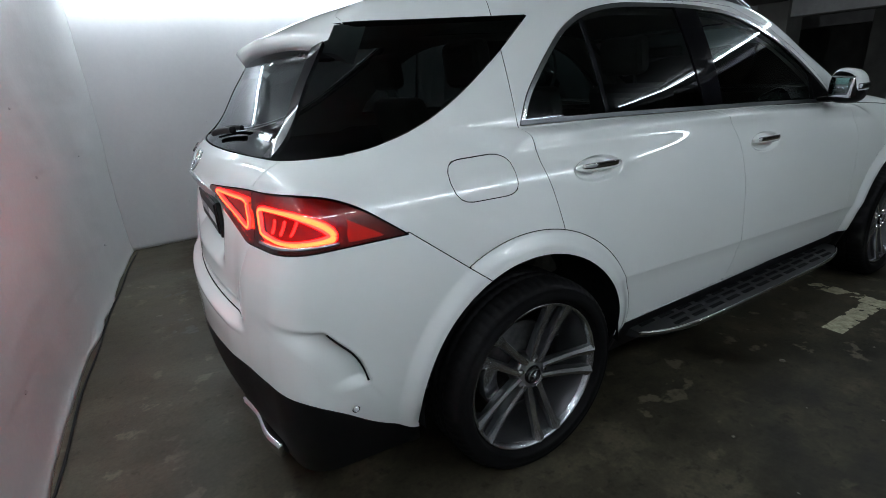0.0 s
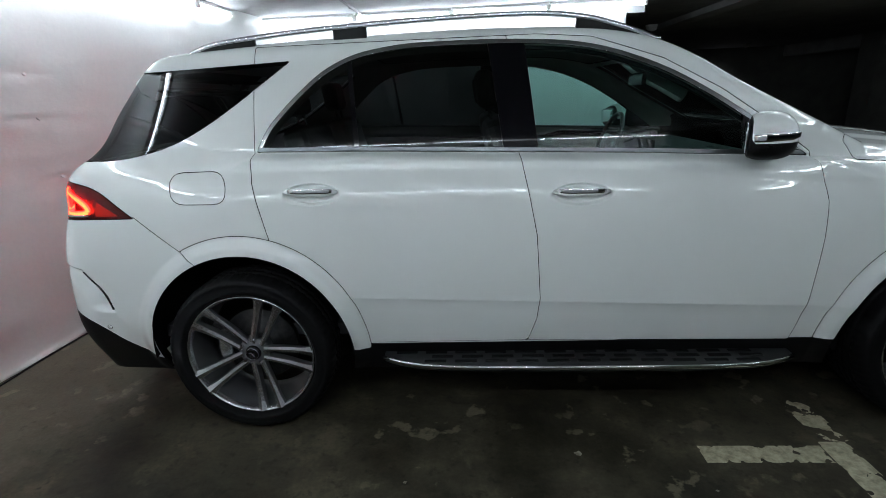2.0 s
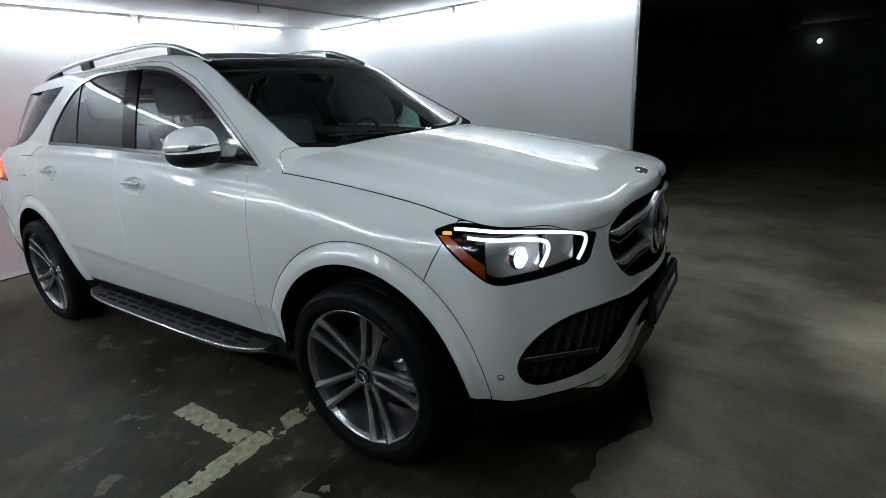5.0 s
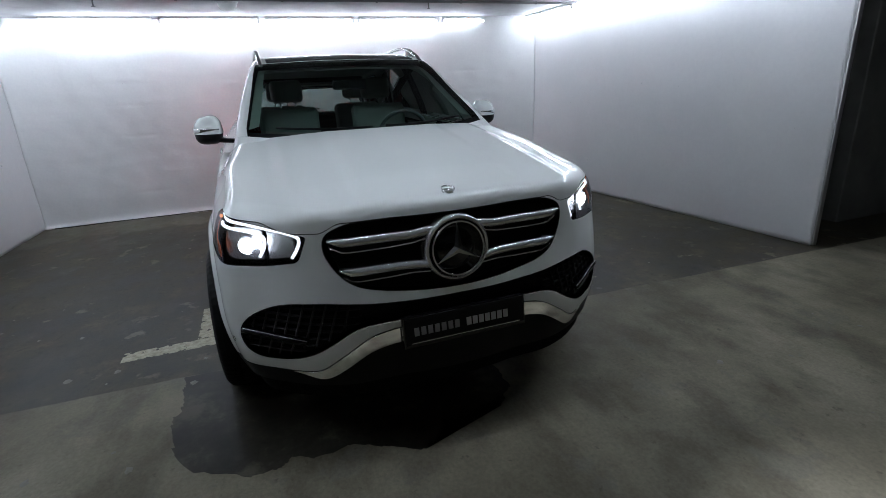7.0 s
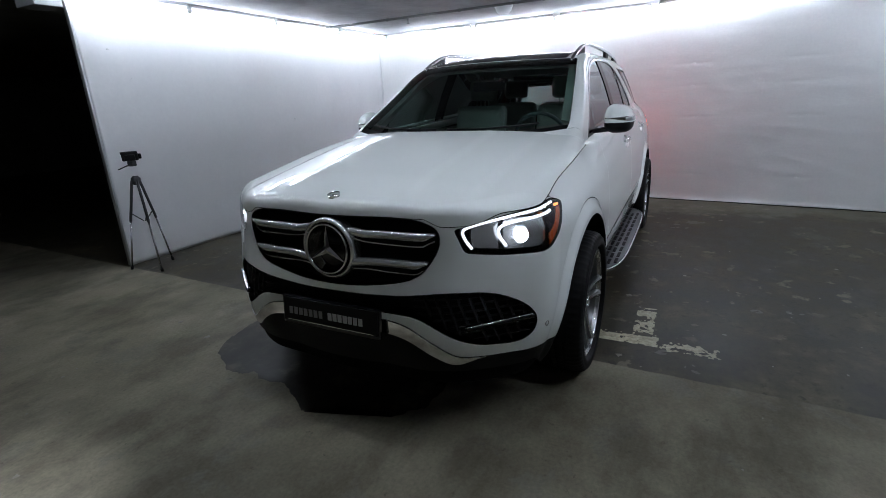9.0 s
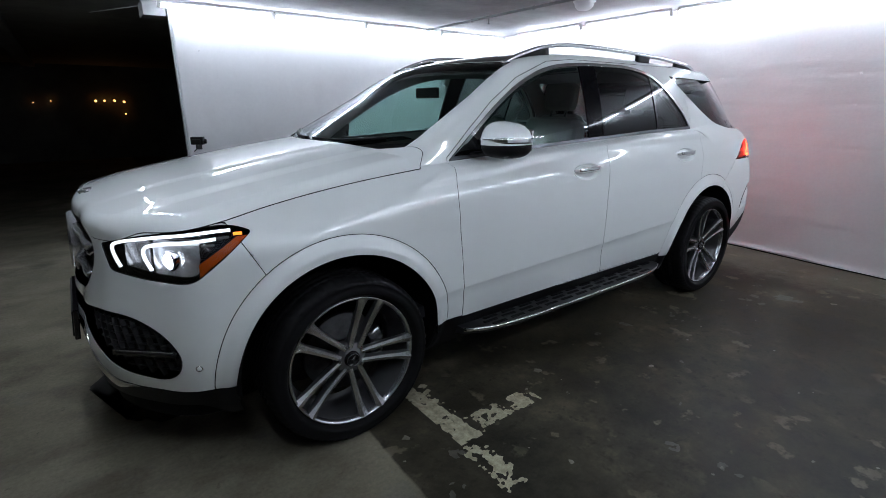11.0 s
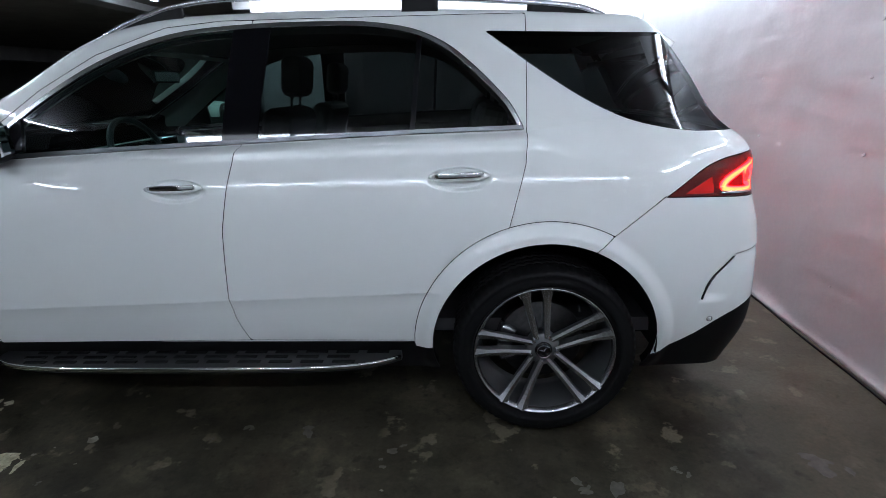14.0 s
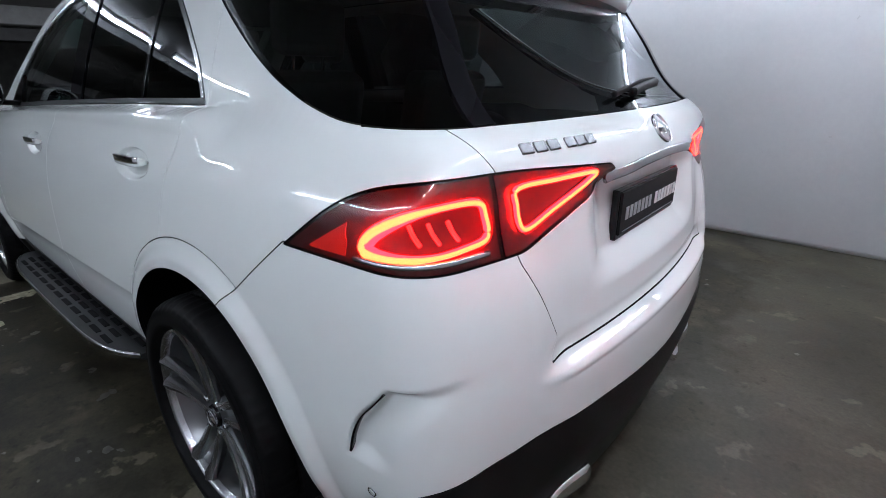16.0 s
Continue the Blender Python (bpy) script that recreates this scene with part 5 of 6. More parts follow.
# grille, intake and skid plate
part("grille_backing", grille_hole.both().moved(-.075).mesh("grille_backing", -.074), BLACK_PLASTIC, car, "black grille backing")
part("intake_backing", intake_hole.both().moved(-.05).mesh("intake_backing", -.048), BLACK_PLASTIC, car, "black lower air intake")
for sign in (1, -1):
    for z0, y0, y1, dz in ((.912, .098, .492, .0), (.795, .112, .462, .0)):
        ys = np.linspace(y0, y1, 18)
        zz = z0 + .012 * ramp(ys, y1 - .05, y1) + (.012 if z0 > .85 else -.006) * ramp(ys, y0 + .09, y0)
        p = np.stack([nose_at(ys, zz) - .012, ys, zz], -1)
        hh = .0145 * ramp(ys, y1 + .012, y1 - .05) + .0035
        s = pm("grille_slat", bar_between(p, .020, hh, round_=.8), SLAT, car, "satin silver grille slat", sign)
        q = p + np.stack([.004 + 0 * ys, 0 * ys, -.030 - .010 * ramp(ys, y0 + .02, (y0 + y1) / 2) + .012 * ramp(ys, y1 - .06, y1)], -1)
        pm("slat_edge", bar_between(q, .004, .0035, round_=.8), CHROME, s, "chrome lower line", sign)
    # ribs across the side intakes
    for i in range(11):
        y0 = .40 + .042 * i
        yy = np.linspace(y0, y0 + .07, 8)
        top = np.interp(y0, [.3, .52, .80, .9], [.655, .676, .655, .60])
        zz = np.linspace(top, max(top - .21, .415), 8)
        ok = inside(yy, zz, INTAKE) > .006
        if ok.sum() > 3:
            p = np.stack([nose_at(yy[ok], zz[ok]) - .030, yy[ok], zz[ok]], -1)
            pm("intake_rib", bar_between(p, .010, .0028, up=(0, 1, 0), round_=.5), RIB, car, "", sign)
    for i in range(7):
        z0 = .645 - .030 * i
        yy = np.linspace(.40, .86, 40)
        zz = z0 + .045 * (yy - .40)
        ok = inside(yy, zz, INTAKE) > .006
        if ok.sum() > 3:
            p = np.stack([nose_at(yy[ok], zz[ok]) - .034, yy[ok], zz[ok]], -1)
            pm("intake_rib", bar_between(p, .008, .0022, round_=.5), RIB, car, "", sign)
    ys = np.linspace(.615, .845, 14)
    zz = .530 + .028 * (ys - .615) / .23
    p = np.stack([nose_at(ys, zz) - .006, ys, zz], -1)
    p[:, 0] = np.minimum(p[:, 0], on_front(ys, zz)[:, 0] - .004)
    fin = pm("intake_fin", bar_between(p, .016, .012, round_=.7), BLACK_GLOSS, car, "black fin with a chrome line", sign)
    pm("fin_line", bar_between(p + (.012, 0, .009), .003, .0024, round_=.6), CHROME, fin, "", sign)
    pm("fin_line", bar_between(p + (.012, 0, -.009), .003, .0016, round_=.6), CHROME, fin, "", sign)

low_depth = lower_field(lower)
skid = lower.keep(np.minimum.reduce([.060 * ramp(lower.v[:, 1], .70, .50) - low_depth, lower.v[:, 0] - 1.9, .69 - lower.v[:, 1]])).moved(.004)
part("skid_plate", skid.both().mesh("skid_plate", .012), CHROME, car, "polished metal skid plate")
star_x = float(nose_line(.83))
star_badge(car, .112, Matrix.Translation((star_x + .010, 0, .840)) @ Matrix.Rotation(math.radians(90), 4, "Z") @ Matrix.Rotation(math.radians(90 - 4), 4, "X"), CHROME, BLACK_GLOSS)
v, f = lathe([(.116, -.03), (.118, .004), (.124, .012), (.132, .010), (.137, -.002), (.137, -.05)], 56, "x")
part("emblem_surround", mesh_of("emblem_surround", v + (star_x - .002, 0, .840), f), SLAT, car, "satin silver emblem surround")
hood_spot = reach(np.array([[2.300, 0, .8]]), np.array([[0., 0., 1.]]))
nrm = Vector(slope(hood_spot)[0])
star_badge(car, .028, Matrix.Translation(hood_spot[0] + np.array(nrm) * .003) @ nrm.to_track_quat("Z", "X").to_matrix().to_4x4() @ Matrix.Rotation(math.radians(90), 4, "Z"), CHROME, BLACK_GLOSS)


def name_plate(at, width=.52, height=.112):
    """A dealer's black plate in a holder; its lettering becomes plain bars."""
    plate = part("plate", box(-width / 2, width / 2, -height / 2, height / 2, 0, .010, .003), BLACK_PLASTIC, car, "black dealer plate with pale bars", at)
    part("plate_holder", box(-width / 2 - .008, width / 2 + .008, -height / 2 - .014, height / 2 + .006, -.016, .004, .004), BLACK_GLOSS, plate)
    x = -width * .43
    for k in range(14):
        if k == 7:
            x += .022
        w = .020 if k < 7 else .021
        b = box(x, x + w, -.020, .014, .0095, .0112)
        part("bar", b, PLATE_TEXT_THIN if k < 7 else PLATE_TEXT, plate)
        x += w + (.0085 if k < 7 else .0065)
    part("holder_line", box(-width * .46, width * .46, -height / 2 + .006, -height / 2 + .009, .0095, .0108), SATIN, plate)
    return plate


PLATE_TEXT = material("pale_plate_print", (.62, .62, .62), .5)
PLATE_TEXT_THIN = material("thin_plate_print", (.30, .30, .30), .5)
name_plate(Matrix.Translation((2.430, .005, .545)) @ Matrix.Rotation(math.radians(90), 4, "Z") @ Matrix.Rotation(math.radians(84), 4, "X"))
name_plate(width=.45, at=Matrix.Translation((float(tail_at(0., 1.0)) - .014, .0, .992)) @ Matrix.Rotation(math.radians(-90), 4, "Z") @ Matrix.Rotation(math.radians(90), 4, "X"))

# tail: strip between the lamps, emblem, model letters as bars, spoiler, wiper, black pillars
ys = np.linspace(-.335, .335, 25)
zz = 1.118 + .02 * (1 - (ys / .335) ** 2) - .012
part("tail_strip", mesh_of("tail_strip", *bar_between(on_back(ys, zz, .003), .006, .013, round_=.6)), SATIN, car, "satin chrome strip over the plate")
q = on_back(np.array([0.]), np.array([1.185]), .002)[0]
nrm = Vector(slope(q[None])[0])
star_badge(car, .043, Matrix.Translation(q) @ nrm.to_track_quat("Z", "Y").to_matrix().to_4x4())
yy = .615
for k in range(6):
    w = .034 if k < 3 else .031
    q = on_back(np.array([yy - w / 2]), np.array([1.194]), .001)[0]
    nrm = Vector(slope(q[None])[0])
    m = Matrix.Translation(q) @ nrm.to_track_quat("Z", "Y").to_matrix().to_4x4()
    bm = box(-w / 2, w / 2, -.012, .012, -.003, .004, .002, segments=1)
    part("model_bar", bm, LETTER, car, "", m)
    yy -= w + (.007 if k != 2 else .024)

n_, k_ = 41, 15
ys = np.linspace(-1, 1, n_)
rows = []
for yv in ys:
    y = .605 * yv
    tip_x = -2.115 + .17 * y * y + .06 * abs(yv) ** 8
    tip_z = 1.592 - .05 * y * y - .02 * abs(yv) ** 6
    x0 = -1.84
    z0 = float(top_at(np.array([x0]), np.array([y]))[0]) + .003 - .02 * abs(yv) ** 10
    for s in range(k_):
        if s <= 8:
            u = s / 8
            x = x0 + (tip_x - x0) * u
            z = z0 + (tip_z - z0) * u + .014 * math.sin(math.pi * u)
        else:
            u = (s - 8) / 6
            x = tip_x + (-1.93 - tip_x) * u + .004
            z = tip_z - .040 - .035 * u + .012 * math.sin(math.pi * u)
        rows.append((x, y, z))
v = np.array(rows)
f = [(i * k_ + j, (i + 1) * k_ + j, (i + 1) * k_ + j + 1, i * k_ + j + 1) for i in range(n_ - 1) for j in range(k_ - 1)]
f += [tuple(range(k_)), tuple((n_ - 1) * k_ + j for j in range(k_))[::-1]]
part("roof_spoiler", mesh_of("roof_spoiler", v, f), PAINT, car, "white roof spoiler")
part("spoiler_underside", box(-2.05, -1.93, -.48, .48, 1.500, 1.532, .010), BLACK_GLOSS, car, "black spoiler underside with brake lamp")
arm = on_back(np.array([.02, -.06, -.16, -.25]), np.array([1.262, 1.272, 1.280, 1.285]), .022)
wiper = part("rear_wiper", mesh_of("rear_wiper", *bar_between(smooth_path(arm, 5), .010, .012, round_=.6)), BLACK_PLASTIC, car, "black rear wiper")
arm = on_back(np.array([.12, -.02, -.16, -.30]), np.array([1.266, 1.282, 1.296, 1.300]), .012)
part("wiper_blade", mesh_of("wiper_blade", *bar_between(smooth_path(arm, 5), .005, .008, round_=.6)), RUBBER, wiper)
for sign in (1, -1):
    yw = np.linspace(.04, .56, 14)
    a = np.stack([1.232 - .50 * yw * yw, sign * yw, top_at(1.232 - .50 * yw * yw, yw) + .001], -1)
    w = part("front_wiper", mesh_of("front_wiper", *bar_between(a, .009, .006, round_=.6)), BLACK_PLASTIC, car, "black windscreen wiper")

# ---- cabin ----
def seat_block(x, y, rear=False):
    hide = SEAT_HIDE
    s = part("seat_cushion", box(x - .27, x + .25, y - .25, y + .25, .56, .76, .06, segments=3), hide, car, "pale leather seat")
    bm = box(-.065, .065, -.235, .235, 0, .68, .05, segments=3)
    part("seat_back", bm, hide, s, "", pose(x - .23, y, .68, 0, -14, 0))
    bm = box(-.045, .045, -.13, .13, 0, .18, .04, segments=3)
    part("headrest", bm, hide, s, "", pose(x - .42, y, 1.385, 0, -8, 0))
    for k in (-.06, .06):
        v, f = tube([(x - .40, y + k, 1.30), (x - .42, y + k, 1.42)], .007, 8)
        part("headrest_post", mesh_of("headrest_post", v, f), CHROME, s)


for y in (.38, -.38):
    seat_block(.02, y)
    seat_block(-.92, y)
part("dashboard", box(.52, .98, -.72, .72, .70, 1.13, .07, segments=3), DASH, car, "dark dashboard")
part("centre_console", box(-.25, .6, -.12, .12, .45, .78, .04), DASH, car)
part("screen_panel", box(.500, .515, -.12, .55, 1.06, 1.18, .004), BLACK_GLOSS, car, "black dashboard screen")
v, f = lathe([(.185 + .014 * math.cos(a), .014 * math.sin(a)) for a in np.linspace(0, 2 * np.pi, 9)[:-1]], 40, "x", True)
wheel_at = pose(.40, .38, 1.125, 0, 20, 0)
sw = part("steering_wheel", mesh_of("steering_wheel", v, f), DASH, car, "dark leather steering wheel", wheel_at)
part("wheel_hub", box(-.03, .02, -.07, .07, -.05, .05, .02), DASH, sw)
part("wheel_spoke", box(-.01, .01, -.17, .17, -.018, .018, .006), SATIN, sw)
part("wheel_spoke", box(-.01, .01, -.02, .02, -.17, 0, .006), SATIN, sw)
part("column", box(0, .2, -.03, .03, -.03, .03, .01), DASH, sw)
part("cabin_mirror", box(.42, .445, -.12, .12, 1.465, 1.53, .01), BLACK_GLOSS, car, "black rear-view mirror")
part("cabin_floor", box(-2.1, 1.1, -.82, .82, .40, .46), DASH, car)
part("headliner", roof_glass.both().moved(-.05).mesh("headliner", 0), SEAT_HIDE, car, "pale headliner")
for sign in (1, -1):
    s0 = whole_skin.keep(np.minimum.reduce([whole_skin.v[:, 0] + .95, .80 - whole_skin.v[:, 0], whole_skin.v[:, 2] - .5, 1.17 - whole_skin.v[:, 2], whole_skin.v[:, 1] - .3])).moved(-.06)
    part("door_card", (s0 if sign > 0 else s0.mirrored()).mesh("door_card", 0), SEAT_HIDE, car, "pale door lining")
lining = whole_skin.keep(np.minimum.reduce([whole_skin.v[:, 2] - 1.20, .93 - whole_skin.v[:, 0], whole_skin.v[:, 0] + 1.85]))
daylight_field = side(DAYLIGHT)
for f in (daylight_field, lambda s: np.minimum(inside(s.v[:, 0], s.v[:, 2], CARGO), s.v[:, 1] - .5), windscreen_field, tail_glass_field, roof_glass_field):
    lining = lining.keep(-f(lining) + (.050 if f is windscreen_field else .020 if f is daylight_field else -.012))
part("pillar_lining", lining.both().moved(-.052).mesh("pillar_lining", 0), LINING, car, "pale lining of the pillars and roof edges")
# ---- the bay's smaller things ----
# metal strips on the free ends of the side walls, beam blocks above them
for name, (x, y), s in (("trim_right", SIDE_R, -1), ("trim_left", SIDE_L, 1)):
    tagged(part(name, box(x + .003, x + .022, y - .012 + (.02 if s > 0 else -.02), y + .03 + (.02 if s > 0 else -.02), .004, CEIL_Z - .01, .004), EDGE_METAL), "grey edge strip on the wall's end", "trim", kind="structure")
    tagged(part("beam_block", box(x + .026, x + .24, y - .30 if s < 0 else y + .02, y - .02 if s < 0 else y + .30, CEIL_Z - .14, CEIL_Z - .003, .006), SOFFIT), "pale concrete block under the ceiling", "beam", kind="structure")

# sprinkler pipe on hangers, with its end elbows
k = smooth_path([(-1.77, -3.36, 2.386), (-1.75, -1.5, 2.386), (-1.74, 0, 2.386), (-1.72, 1.5, 2.386), (-1.70, 3.50, 2.386)], 8)
pipe = thing("ceiling_pipe", "thin dark pipe on hangers below the ceiling", "pipe")
part("pipe_run", mesh_of("pipe_run", *tube(k, .014, 12)), PIPE, pipe)
for y in (-3.1, -2.2, -1.2, -.2, .8, 1.8, 2.8):
    x = -1.74 + .01 * y
    part("hanger", mesh_of("hanger", *tube([(x, y, 2.386), (x, y, 2.40), (x, y, ceil_at(x) + .004)], .005, 8)), PIPE, pipe)
    part("clamp", mesh_of("clamp", *tube([(x, y - .012, 2.386), (x, y, 2.386), (x, y + .012, 2.386)], .019, 12)), PIPE, pipe)
for y in (-1.9, 1.4):
    part("sprinkler", mesh_of("sprinkler", *(lambda v, f: (v + (-1.74 + .01 * y, y, 2.312), f))(*lathe([(0, 0), (.018, 0), (.019, .004), (.006, .010), (.008, .05), (.012, .075)], 16, "z"))), PIPE, pipe, "sprinkler head")

# round ceiling lamp that is off
dome = thing("ceiling_lamp", "round white ceiling lamp, switched off", "lamp", at=pose(-1.98, -.74, ceil_at(-1.98)))
part("lamp_base", mesh_of("lamp_base", *lathe([(0, .002), (.105, .002), (.108, -.02), (.095, -.028)], 40, "z")), FITTING, dome)
part("lamp_bowl", mesh_of("lamp_bowl", *lathe([(.095, -.026), (.088, -.060), (.060, -.088), (0, -.098)], 40, "z")), FITTING, dome, "opal bowl")

for x, y in ((2.66, 6.3), (7.0, 11.6), (6.7, -9.0)):
    copy_thing(dome, pose(x, y, CEIL_Z))

# cables along the ceiling edge
for pts in ([(-3.0, -3.22, 2.394), (-1.2, -3.27, 2.413), (.4, -3.33, 2.432), (1.3, -3.38, 2.438), (2.2, -3.3, 2.442)], [(1.32, -3.42, 2.442), (1.5, -3.8, 2.437), (1.9, -4.6, 2.442)]):
    c = part("cable", mesh_of("cable", *tube(smooth_path(pts, 8), .005, 8)), FITTING)
    tagged(c, "thin pale cable along the ceiling edge", "cable")

# concrete column beyond the bay
tagged(part("column", box(.50, 1.08, 4.55, 5.36, .0, CEIL_Z - .003, .012), GARAGE), "bare grey concrete column", "column", kind="structure")
for x, y in ((9.0, -3.4), (9.0, 3.6), (14.5, -3.4), (14.5, 3.6), (9.0, 9.6)):
    tagged(part("column", box(x - .3, x + .3, y - .3, y + .3, .0, CEIL_Z - .003, .012), GARAGE), "bare grey concrete column", "column", kind="structure")
tagged(part("column", box(8.70, 9.30, 4.15, 5.45, .0, CEIL_Z - .003, .012), GARAGE), "broad bare grey concrete column", "column", kind="structure")

# red cabinet on the broad column
RED_PAINT = material("red_cabinet_paint", (.10, .006, .005), .45)
_n = grain(RED_PAINT, 14, 5)
wire(RED_PAINT, shades(RED_PAINT, _n.outputs["Fac"], (.35, (.07, .004, .0035)), (.65, (.12, .007, .006))), bsdf(RED_PAINT).inputs["Base Color"])
cabinet = thing("fire_cabinet", "dark red metal fire cabinet with a pale emblem, on a column", "cabinet", at=pose(8.698, 4.80, 1.115))
part("body", box(-.20, .0, -.34, .34, -.45, .45, .008), RED_PAINT, cabinet)
door = part("door", box(-.216, -.202, -.325, .325, -.435, .435, .005), RED_PAINT, cabinet)
v = [(x, .10 + .085 * y, .07 + .105 * z) for x in (-.220, -.2165) for y, z in ((-1, .8), (0, 1), (1, .8), (.9, -.1), (.5, -.7), (0, -1), (-.5, -.7), (-.9, -.1))]
part("emblem", mesh_of("emblem", v, [tuple(range(8)), tuple(range(15, 7, -1))] + [(i, i + 8, (i + 1) % 8 + 8, (i + 1) % 8) for i in range(8)], smooth=False), FITTING, door, "pale shield-shaped emblem")
part("handle", box(-.235, -.217, -.28, -.26, -.05, .05, .004), FITTING, door)
tagged(part("beam", box(2.72, 2.98, -14, 13, CEIL_Z - .085, CEIL_Z - .002, .008), SOFFIT), "shallow concrete ceiling beam before the bay", "beam", kind="structure")
for x in (9.0, 14.5):
    tagged(part("beam", box(x - .2, x + .2, -14, 13, CEIL_Z - .30, CEIL_Z - .002, .01), SOFFIT), "concrete ceiling beam", "beam", kind="structure")

# far lamps in the dark
DIM = glow("far_lamp_glow", (.95, .93, 1.0), 6.0)
SODIUM = glow("far_orange_glow", (1.0, .42, .10), 3.5)


def far_lamp(x, y, z, mat, label, r):
    """A bulkhead lamp on a far wall, facing the bay."""
    t = thing("far_lamp", label, "lamp", at=pose(x, y, z, 90 if y > 0 else -90))
    part("lamp_base", mesh_of("lamp_base", *lathe([(0, 0), (r * 1.4, 0), (r * 1.4, .03), (r, .04)], 16, "z")), FITTING, t)
    part("bulb", mesh_of("bulb", *lathe([(r, .035), (r * .8, .07), (r * .4, .09), (0, .095)], 16, "z")), mat, t, "glowing bulb")


far_lamp(3.41, 12.998, 2.05, DIM, "small white lamp far off in the dark garage", .045)
far_lamp(7.04, 12.998, 1.75, DIM, "small white lamp far off in the dark garage", .035)
far_lamp(7.05, 12.998, 1.37, DIM, "small white lamp far off in the dark garage", .02)
for x, z, r in ((1.60, 1.54, .05), (1.40, 1.55, .04), (1.17, 1.55, .05), (.95, 1.52, .05), (.96, 1.20, .03), (2.93, 1.50, .02), (2.56, 1.54, .02)):
    far_lamp(x, -13.998, z, SODIUM, "small orange lamp far off in the dark", r * .6)
far_lamp(-2.90, 12.998, 1.31, SODIUM, "small orange lamp far off in the dark", .05)


# ---- floor markings and wear ----
def worn_strip(name, x0, x1, y0, y1, wear, seed, label, keep_hole=None):
    """A strip of road paint a film above the floor, ragged and flaked where it is worn."""
    step = .0075
    nx, ny = max(int((x1 - x0) / step), 2), max(int((y1 - y0) / step), 2)
    gx, gy = np.meshgrid(np.linspace(x0, x1, nx + 1), np.linspace(y0, y1, ny + 1), indexing="ij")
    v = np.stack([gx.ravel(), gy.ravel(), np.full(gx.size, .0022)], -1)
    field = []
    for cx, cy, _ in v:
        q = Vector((cx, cy, seed))
        rim = min(cx - x0, x1 - cx, cy - y0, y1 - cy)
        val = .55 * noise.noise(q * 13) + .45 * noise.noise(q * 34) + .25 * noise.noise(q * 80) + .26 * (1 - min(rim / .022, 1))
        field.append(wear(cx, cy) - val)
    idx = np.arange(gx.size).reshape(gx.shape)
    a, b, c, d = (w.ravel() for w in (idx[:-1, :-1], idx[1:, :-1], idx[1:, 1:], idx[:-1, 1:]))
    sheet = Skin(v, np.tile([0., 0., 1.], (len(v), 1)), np.concatenate([np.stack([a, b, c], 1), np.stack([a, c, d], 1)])).keep(np.array(field))
    verts, faces = sheet.v, sheet.f
    return tagged(part(name, mesh_of(name, verts, faces, smooth=False), LINE), label, "road marking", kind="structure")


worn_strip("marking_left_bar", 1.02, 1.175, .775, 1.30, lambda x, y: .34 if x > 1.048 + .09 * (1.30 - y) else -.2, 3, "worn cream bay marking on the floor")
worn_strip("marking_left_bar_end", 1.075, 1.205, 1.31, 1.625, lambda x, y: .02, 8, "flaked cream bay marking on the floor")
worn_strip("marking_left_stem", .62, 1.018, 1.145, 1.265, lambda x, y: .12, 11, "flaked cream bay marking on the floor")
worn_strip("marking_right_bar", .945, 1.065, -1.09, -.80, lambda x, y: .10, 15, "flaked cream bay marking on the floor")
worn_strip("marking_right_bar_end", .93, 1.05, -1.62, -1.092, lambda x, y: .34, 17, "worn cream bay marking on the floor")
worn_strip("marking_right_stem", .43, .928, -1.215, -1.115, lambda x, y: .38, 19, "worn cream bay marking on the floor")

# the dark coat in front of the bay, with a broken edge; the car's shade is painted in too
SHADED_COAT = material("shaded_old_floor_coat", (.03, .03, .028), .40, Specular_IOR_Level=.12)
_n = grain(SHADED_COAT, 3.2, 9, .68)
wire(SHADED_COAT, shades(SHADED_COAT, _n.outputs["Fac"], (.34, (.010, .009, .0066)), (.47, (.020, .018, .0132)), (.54, (.030, .027, .020)), (.64, (.074, .067, .050))), bsdf(SHADED_COAT).inputs["Base Color"])
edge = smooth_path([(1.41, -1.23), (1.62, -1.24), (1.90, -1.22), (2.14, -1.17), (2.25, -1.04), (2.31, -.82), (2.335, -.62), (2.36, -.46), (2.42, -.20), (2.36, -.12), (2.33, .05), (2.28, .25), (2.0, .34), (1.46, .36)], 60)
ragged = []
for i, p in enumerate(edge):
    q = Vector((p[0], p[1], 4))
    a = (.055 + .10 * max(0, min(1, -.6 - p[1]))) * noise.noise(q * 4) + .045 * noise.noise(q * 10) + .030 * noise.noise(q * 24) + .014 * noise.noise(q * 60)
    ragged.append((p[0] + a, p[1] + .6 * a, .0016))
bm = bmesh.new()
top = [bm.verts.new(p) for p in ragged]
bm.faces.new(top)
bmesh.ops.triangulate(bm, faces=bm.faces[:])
tagged(part("floor_patch", bm, SHADED_COAT), "dark glossy worn floor coating with a broken edge, car's shade painted in", "floor", kind="structure")

# damp-looking chips and flakes on the floor
CHIP = material("pale_floor_chip", (.15, .14, .115), .6)
rng = random.Random(5)
bm = bmesh.new()
